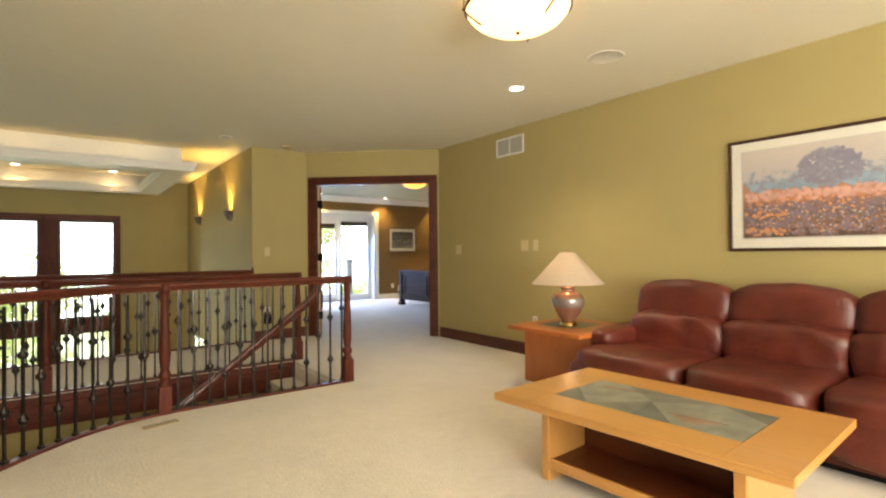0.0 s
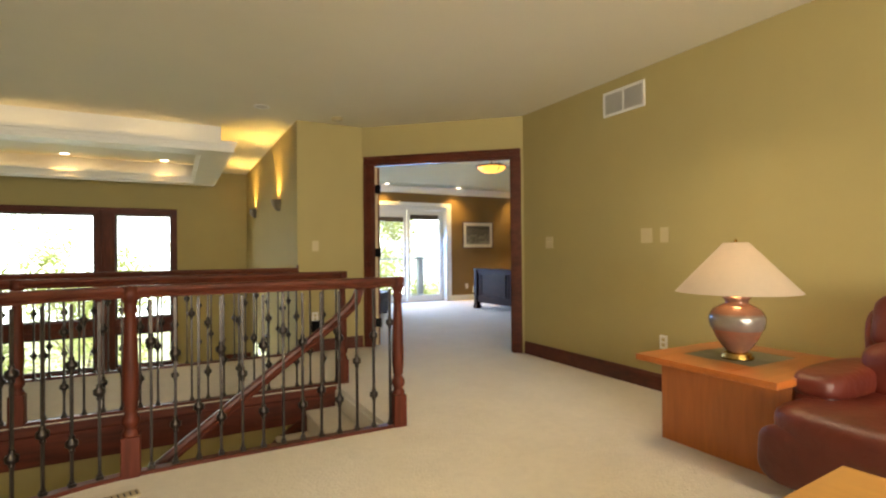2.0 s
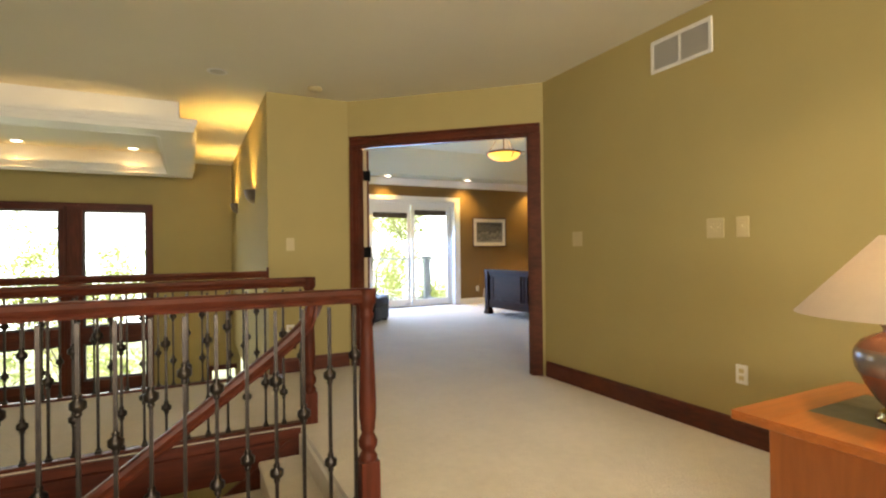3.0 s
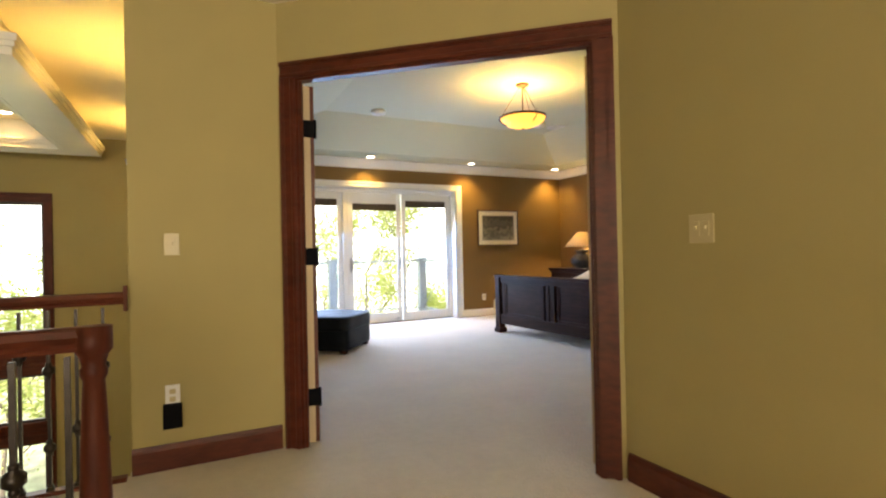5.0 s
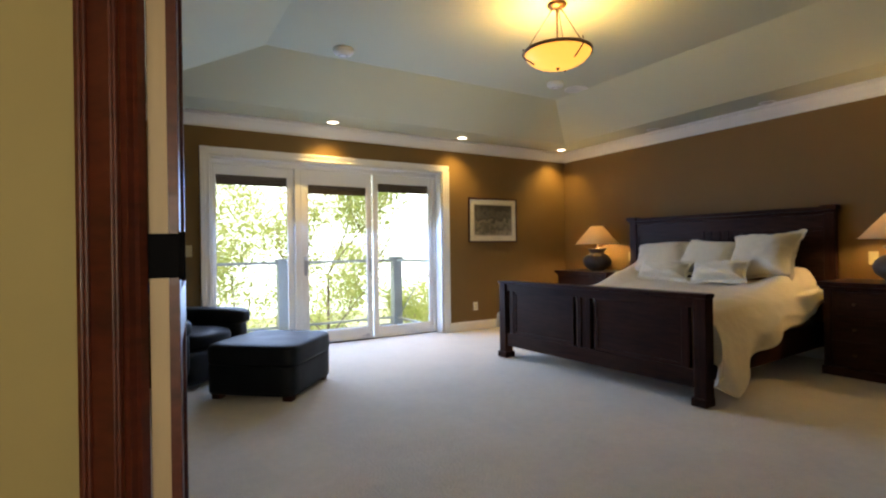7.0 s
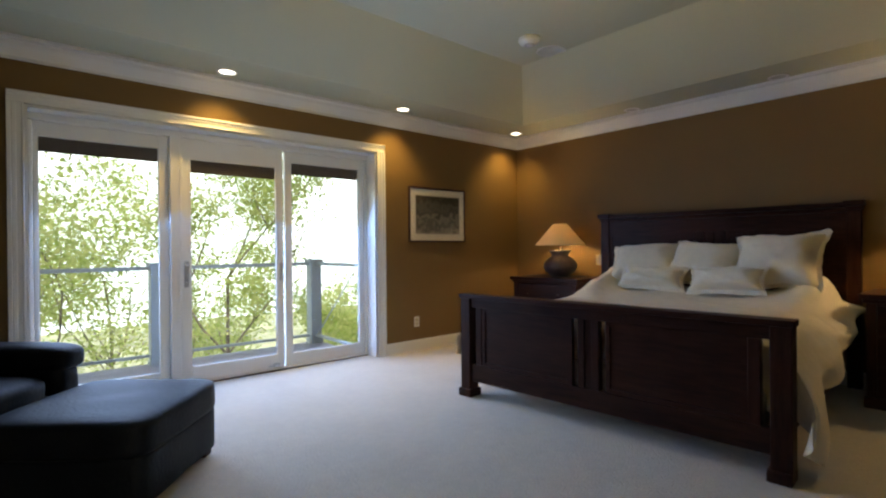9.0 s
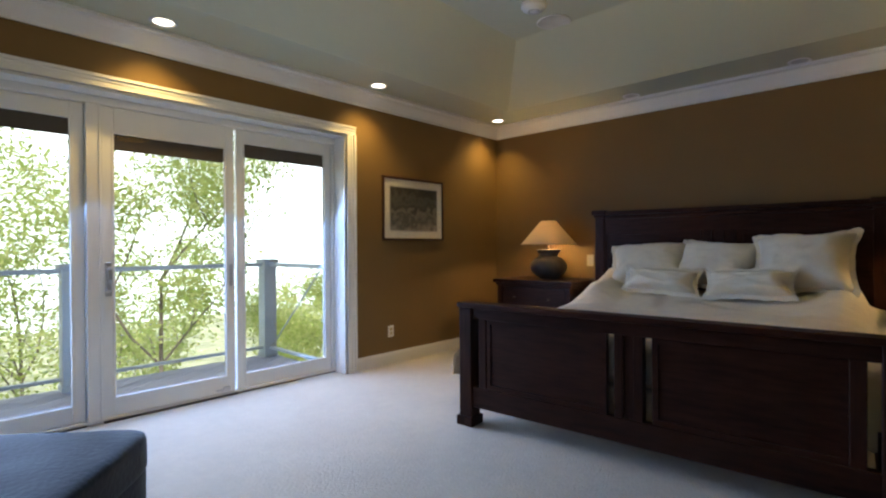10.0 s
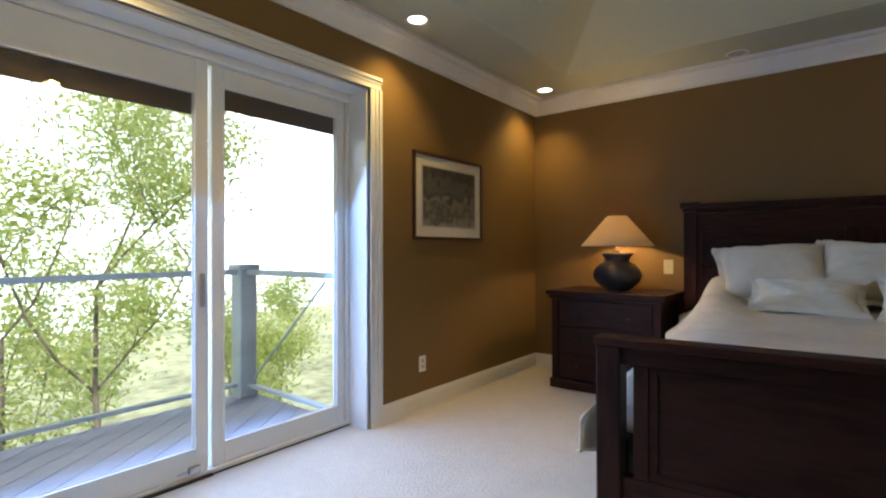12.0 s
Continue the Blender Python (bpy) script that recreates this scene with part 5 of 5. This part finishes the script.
def pillow_bm(w, h, d, flange=0.045, seed=0.0):
    """A sewn pillow: thick in the middle, thin at the seams, with pointed corners and a flat flange; lies in x-z."""
    n = 20
    bm = bmesh.new()
    faces = []
    for side in (-1, 1):
        g = []
        for i in range(n + 1):
            row = []
            for j in range(n + 1):
                a, b = i / n * 2 - 1, j / n * 2 - 1
                round_off = max(abs(a), abs(b)) / max(1e-6, (abs(a) ** 9 + abs(b) ** 9) ** (1 / 9))
                bulge = max(0, (1 - a ** 4) * (1 - b ** 4)) ** 0.55
                pinch_x, pinch_z = 1 - 0.16 * (1 - b * b) + 0.04 * noise.noise(Vector((b * 1.7, seed, 3))), 1 - 0.16 * (1 - a * a) + 0.07 * noise.noise(Vector((a * 1.7, seed, 9)))
                y = side * d * bulge + 0.022 * noise.noise(Vector((a * 2.5 + seed, b * 2.5, side))) + 0.008 * noise.noise(Vector((a * 7 + seed, b * 7, side)))
                row.append(bm.verts.new((a * w * pinch_x * round_off, y if abs(a) < 1 and abs(b) < 1 else 0, b * h * pinch_z * round_off)))
            g.append(row)
        for i in range(n):
            for j in range(n):
                q = (g[i][j], g[i + 1][j], g[i + 1][j + 1], g[i][j + 1])
                bm.faces.new(q if side < 0 else q[::-1]).smooth = True
    bmesh.ops.remove_doubles(bm, verts=bm.verts[:], dist=1e-4)
    # flange round the seam
    ring_pts = []
    for k in range(80):
        t = k / 80 * 4
        e, f = int(t), t % 1 * 2 - 1
        a, b = ((f, -1), (1, f), (-f, 1), (-1, -f))[e]
        q = 1 / (abs(a) ** 9 + abs(b) ** 9) ** (1 / 9)
        ring_pts.append((a * q, b * q))
    inner = [bm.verts.new((a * w * (1 - 0.16 * (1 - b * b) + 0.04 * noise.noise(Vector((b * 1.7, seed, 3)))), 0.0, b * h * (1 - 0.16 * (1 - a * a) + 0.07 * noise.noise(Vector((a * 1.7, seed, 9)))))) for a, b in ring_pts]
    outer = [bm.verts.new(((a * w * (1 - 0.16 * (1 - b * b) + 0.04 * noise.noise(Vector((b * 1.7, seed, 3))))) * (1 + flange / w), 0.010 * math.sin(k * 1.9 + seed), (b * h * (1 - 0.16 * (1 - a * a) + 0.07 * noise.noise(Vector((a * 1.7, seed, 9))))) * (1 + flange / h))) for k, (a, b) in enumerate(ring_pts)]
    for k in range(80):
        bm.faces.new((inner[k], inner[(k + 1) % 80], outer[(k + 1) % 80], outer[k])).smooth = True
    return bm


def pillow(x, y, z, w, h, d, lean, turn, tilt, label, seed, name="pillow"):
    p = thing(name, Matrix.Translation((x, y, z)) @ Matrix.Rotation(radians(90 + turn), 4, "Z") @ Matrix.Rotation(radians(lean), 4, "X") @ Matrix.Rotation(radians(tilt), 4, "Y"), label, "pillow", "pillows on the bed")
    part("case", pillow_bm(w, h, d, seed=seed), LINEN, p)
    if w < 0.4 or h > 0.25:
        for k, off in enumerate((-0.55, 0.55) if h < 0.25 else (-0.45, 0.0, 0.45)):
            pts = []
            for i in range(-16, 17):
                b = i / 17
                if h < 0.25:
                    aa, bb = off, b
                else:
                    aa, bb = b, off
                yy = -d * max(0, (1 - aa ** 4) * (1 - bb ** 4)) ** 0.55 - 0.004
                pts.append((aa * w * (1 - 0.16 * (1 - bb * bb)), yy, bb * h * (1 - 0.16 * (1 - aa * aa))))
            part("piping", tube(pts, 0.0045, 5), LINEN, p)
    return p


pillow(9.08, 9.86, 1.035, 0.37, 0.25, 0.17, 42, 8, 4, "ivory linen sham leaning on the headboard", 1)
pillow(9.13, 9.29, 1.045, 0.35, 0.245, 0.17, 36, -2, -5, "ivory linen sham leaning on the headboard", 2)
pillow(9.05, 8.65, 1.085, 0.345, 0.265, 0.18, 30, -5, 3, "large square ivory pillow with stitched bands", 3)
pillow(8.80, 9.66, 0.915, 0.315, 0.105, 0.125, 25, 7, -3, "small oblong ivory pillow with piping", 4)
pillow(8.78, 8.97, 0.920, 0.320, 0.110, 0.125, 25, -6, 3, "small oblong ivory pillow with piping", 5)


def nightstand(y):
    n = thing("nightstand", pose(9.17, y, 0), "espresso wood nightstand beside the bed", "nightstand", "nightstands")
    part("top", box(-0.365, -0.50, 0.815, 0.31, 0.50, 0.855, 0.006, 2), ESPRESSO, n)
    part("cove", box(-0.345, -0.48, 0.785, 0.30, 0.48, 0.8145, 0.010, 2), ESPRESSO, n)
    part("body", box(-0.31, -0.44, 0.08, 0.295, 0.44, 0.7845, 0.004, 1), ESPRESSO_V, n)
    part("plinth", box(-0.345, -0.475, 0.0, 0.30, 0.475, 0.0795, 0.010, 2), ESPRESSO, n)
    for s in (-1, 1):
        part("corner_post", box(-0.330, s * 0.430 - 0.03, 0.08, -0.27, s * 0.430 + 0.03, 0.7845, 0.006, 2), ESPRESSO_V, n)
    for k in range(3):
        z = 0.10 + k * 0.227
        dr = part("drawer", box(-0.325, -0.395, z, -0.308, 0.395, z + 0.215, 0.005, 2), ESPRESSO, n)
        for s in (-0.22, 0.22):
            part("knob", moved(lathe([(0, 0), (0.008, 0), (0.007, 0.014), (0.015, 0.02), (0.014, 0.028), (0, 0.031)], 14), Matrix.Translation((-0.325, s, z + 0.106)) @ Matrix.Rotation(radians(-90), 4, "Y")), BRONZE, dr)
    return n


nightstand(11.035)
nightstand(7.56)
jar = [(r * 1.36, z) for r, z in [(0.0, 0.0), (0.07, 0.0), (0.08, 0.01), (0.10, 0.035), (0.135, 0.075), (0.150, 0.12), (0.150, 0.15), (0.140, 0.185), (0.112, 0.225), (0.082, 0.248), (0.074, 0.26), (0.080, 0.29), (0.098, 0.312), (0.098, 0.325), (0.07, 0.332), (0.03, 0.334)]]
for y in (11.03, 7.55):
    lp = table_lamp(pose(9.18, y, 0.855), jar, (0.31, 0.085, 0.39, 0.655), "dark stoneware jar lamp with a cream shade, lit", STONEWARE, SHADE, BRONZE, 44, BRONZE)
    for zz in (0.19, 0.21, 0.23):
        r = {0.19: 0.185, 0.21: 0.166, 0.23: 0.144}[zz]
        part("ridge", moved(lathe([(r, -0.006), (r + 0.006, 0), (r, 0.006)], 32), Matrix.Translation((0, 0, zz))), STONEWARE, lp)

# armchair and ottoman
ot = thing("ottoman", pose(4.385, 10.40, 0, 0, 0, 50), "black leather ottoman on short wooden feet", "ottoman")
part("base", puff(0, 0, 0.17, 0.402, 0.382, 0.135, 14, 0.006, 13), BLACKLEA, ot)
part("cushion", puff(0, 0, 0.362, 0.415, 0.395, 0.095, 8.0, 0.012, 15), BLACKLEA, ot)
part("piping", sweep([(0.382 * math.copysign(abs(math.cos(a)) ** 0.35, math.cos(a)), 0.362 * math.copysign(abs(math.sin(a)) ** 0.35, math.sin(a)), 0.275) for a in np.linspace(0, 2 * math.pi, 60)], [(0.006 * math.cos(k), 0.006 * math.sin(k)) for k in np.linspace(0, 5.2, 6)]), BLACKLEA, ot)
for sx in (-1, 1):
    for sy in (-1, 1):
        part("foot", box(sx * 0.33 - 0.04, sy * 0.31 - 0.04, 0, sx * 0.33 + 0.04, sy * 0.31 + 0.04, 0.06, 0.008, 2), ESPRESSO_V, ot)
ac = thing("armchair", pose(3.68, 11.12, 0, 0, 0, -44), "black leather club armchair with rolled arms", "armchair")
part("base", puff(0, 0, 0.20, 0.42, 0.44, 0.165, 7), BLACKLEA, ac)
part("seat_cushion", puff(0.06, 0, 0.41, 0.38, 0.30, 0.09, 4, 0.01), BLACKLEA, ac)
part("backrest", moved(puff(0, 0, 0, 0.13, 0.40, 0.33, 3.4, 0.012), Matrix.Translation((-0.36, 0, 0.60)) @ Matrix.Rotation(radians(-8), 4, "Y")), BLACKLEA, ac)
for s in (-1, 1):
    part("arm", join(puff(0.0, s * 0.40, 0.34, 0.42, 0.10, 0.26, 5), puff(0.0, s * 0.41, 0.565, 0.45, 0.125, 0.085, 4.2, 0.008)), BLACKLEA, ac)
    for x in (-0.34, 0.34):
        part("foot", moved(lathe([(0, 0), (0.022, 0), (0.035, 0.05), (0.036, 0.09), (0, 0.09)], 14), Matrix.Translation((x, s * 0.36, 0))), ESPRESSO_V, ac)

# ---- outside ----
structure("ground", slab([(-900, 13.2), (900, 13.2), (900, 1800), (-900, 1800)], -7.2, -7.0), GRASS, "sloping woodland floor below the house", "ground")
haze = structure("backdrop", slab([(-160, 70), (160, 70), (160, 70.5), (-160, 70.5)], -30, 70), glow("bright hazy sky", (0.84, 0.93, 1.0), 2.0), "bright white hazy sky beyond the trees", "sky")
dk = thing("deck", pose(0, 0, 0), "grey composite deck outside the glass doors", "deck", kind="structure")
bw, ang, front = 0.14, radians(37), 13.64
rows_ = [k * (bw + 0.007) for k in range(-22, 40)]


def clipped(points, axis, at, keep):
    """Cuts a flat outline by a line of constant x (axis 0) or y (axis 1)."""
    out = []
    for p, q in zip(points, points[1:] + points[:1]):
        a, b = (p[axis] - at) * keep, (q[axis] - at) * keep
        if a >= 0:
            out.append(p)
        if a * b < 0:
            t = a / (a - b)
            out.append((p[0] + (q[0] - p[0]) * t, p[1] + (q[1] - p[1]) * t))
    return out


for off in rows_:
    u, w_ = Vector((math.cos(ang), math.sin(ang))), Vector((-math.sin(ang), math.cos(ang)))
    o = Vector((5.0, 12.9)) + w_ * off
    q = [tuple(o - u * 6), tuple(o + u * 6), tuple(o + u * 6 + w_ * bw), tuple(o - u * 6 + w_ * bw)]
    for axis, at, keep in ((0, 2.6, 1), (0, 7.19, -1), (1, NY + PT + 0.005, 1), (1, front, -1)):
        q = clipped(q, axis, at, keep) if q else q
    if len(q) > 2:
        part("plank", slab(q, -0.075, -0.045), DECK, dk)
part("joist", box(2.6, front - 0.07, -0.30, 7.19, front, -0.076), RAILPAINT, dk)
part("joist", box(7.13, 12.31, -0.30, 7.19, front - 0.071, -0.076), RAILPAINT, dk)
dr = thing("deck_railing", pose(0, 0, 0), "grey-green deck railing with square posts and glass", "railing")
RX, RY = 7.09, 13.54
for x in (RX, RX - 1.885, RX - 3.77):
    part("post", join(box(x - 0.075, RY - 0.075, -0.045, x + 0.075, RY + 0.075, 1.045, 0.006, 1), box(x - 0.082, RY - 0.082, -0.044, x + 0.082, RY + 0.082, 0.01, 0.004, 1)), RAILPAINT, dr)
    part("cap", box(x - 0.095, RY - 0.095, 1.046, x + 0.095, RY + 0.095, 1.09, 0.010, 2), RAILPAINT, dr)
for z, t in ((1.028, 0.022), (0.065, 0.015)):
    for x in (RX, RX - 1.885):
        part("rail", box(x - 1.81, RY - 0.025, z - t, x - 0.076, RY + 0.025, z + t, 0.004, 1), RAILPAINT, dr)
    part("rail", box(RX - 0.025, 12.32, z - t, RX + 0.025, RY - 0.076, z + t, 0.004, 1), RAILPAINT, dr)
part("brace", tube([(RX, RY - 0.10, 0.08), (RX, 12.45, 0.98)], 0.009, 6), RAILPAINT, dr)


def tree(x, y, base, height, spread, seed, leaves, size, leaf, low=0.35):
    """A tapered trunk with forking limbs and a crown of loose leaves."""
    rng = random.Random(seed)
    t = thing("tree", pose(x, y, base), "young broadleaf tree in spring leaf", "tree", "trees beyond the deck")
    tips, wood = [], []

    def limb(p, d, length, r, depth):
        pts, rad = [p], []
        for k in range(4):
            bend = 0.25 if depth else 0.09
            d = (d + Vector((rng.uniform(-bend, bend), rng.uniform(-bend, bend), rng.uniform(-0.02, 0.18)))).normalized()
            pts.append(pts[-1] + d * length / 4)
        n = 6 if depth < 2 else 4
        bm = bmesh.new()
        rings = []
        for k, q in enumerate(pts):
            rr = r * (1 - 0.6 * k / 4)
            rings.append([bm.verts.new(q + Vector((rr * math.cos(6.283 * a / n), rr * math.sin(6.283 * a / n), 0))) for a in range(n)])
        for a, b in zip(rings, rings[1:]):
            for k in range(n):
                bm.faces.new((a[k], a[(k + 1) % n], b[(k + 1) % n], b[k])).smooth = True
        wood.append(bm)
        if depth >= 1:
            tips.extend(pts[1:])
        if depth < 3:
            for k in range(rng.randint(4, 6) if depth == 0 else rng.randint(2, 4)):
                q = pts[rng.randint(1 if depth else 2, 4)]
                a = rng.uniform(0, 6.283)
                nd = (d * 0.5 + Vector((math.cos(a) * spread, math.sin(a) * spread, rng.uniform(0.5, 1.3)))).normalized()
                limb(q, nd, length * rng.uniform(0.42, 0.62), r * 0.42, depth + 1)

    limb(Vector((0, 0, 0)), Vector((0, 0, 1)), height * 0.66, height * 0.0075, 0)
    part("trunk", join(*wood), BARK, t)
    verts, faces = [], []
    for k in range(leaves):
        c = rng.choice(tips) + Vector((rng.gauss(0, 0.34), rng.gauss(0, 0.34), rng.gauss(0, 0.20)))
        u = Vector((rng.gauss(0, 1), rng.gauss(0, 1), rng.gauss(0, 0.6))).normalized() * size * rng.uniform(0.6, 1.3)
        w = u.cross(Vector((rng.gauss(-0.3, 0.5), rng.gauss(-0.8, 0.5), rng.gauss(1, 0.5)))).normalized() * size * rng.uniform(0.3, 0.6)
        i = len(verts)
        verts += [c - u, c + w, c + u, c - w]
        faces.append((i, i + 1, i + 2, i + 3))
    me = bpy.data.meshes.new("crown")
    me.from_pydata([tuple(v) for v in verts], [], faces)
    me.materials.append(leaf)
    cr = new("crown", me)
    cr.parent = t
    return t


tree(8.15, 20.0, -7.0, 11.4, 1.35, 11, 11500, 0.066, LEAF)
tree(4.75, 19.5, -7.0, 9.4, 1.35, 12, 5200, 0.060, LEAF)
tree(7.0, 21.8, -7.0, 9.9, 1.35, 23, 5000, 0.064, LEAF)
tree(2.3, 21.5, -7.0, 9.6, 1.3, 14, 4500, 0.07, LEAF)
tree(-1.4, 19.5, -7.0, 9.2, 1.2, 15, 8000, 0.07, LEAF)
tree(-4.2, 22.0, -7.0, 9.6, 1.2, 16, 8000, 0.075, LEAF2)
tree(6.3, 25.0, -7.0, 9.5, 1.3, 17, 5500, 0.08, LEAF)
tree(11.6, 22.0, -7.0, 7.4, 1.3, 19, 6500, 0.07, LEAF)
tree(14.5, 24.5, -7.0, 8.0, 1.3, 20, 6500, 0.075, LEAF)
tree(10.4, 27.0, -7.0, 8.4, 1.3, 18, 5500, 0.08, LEAF)
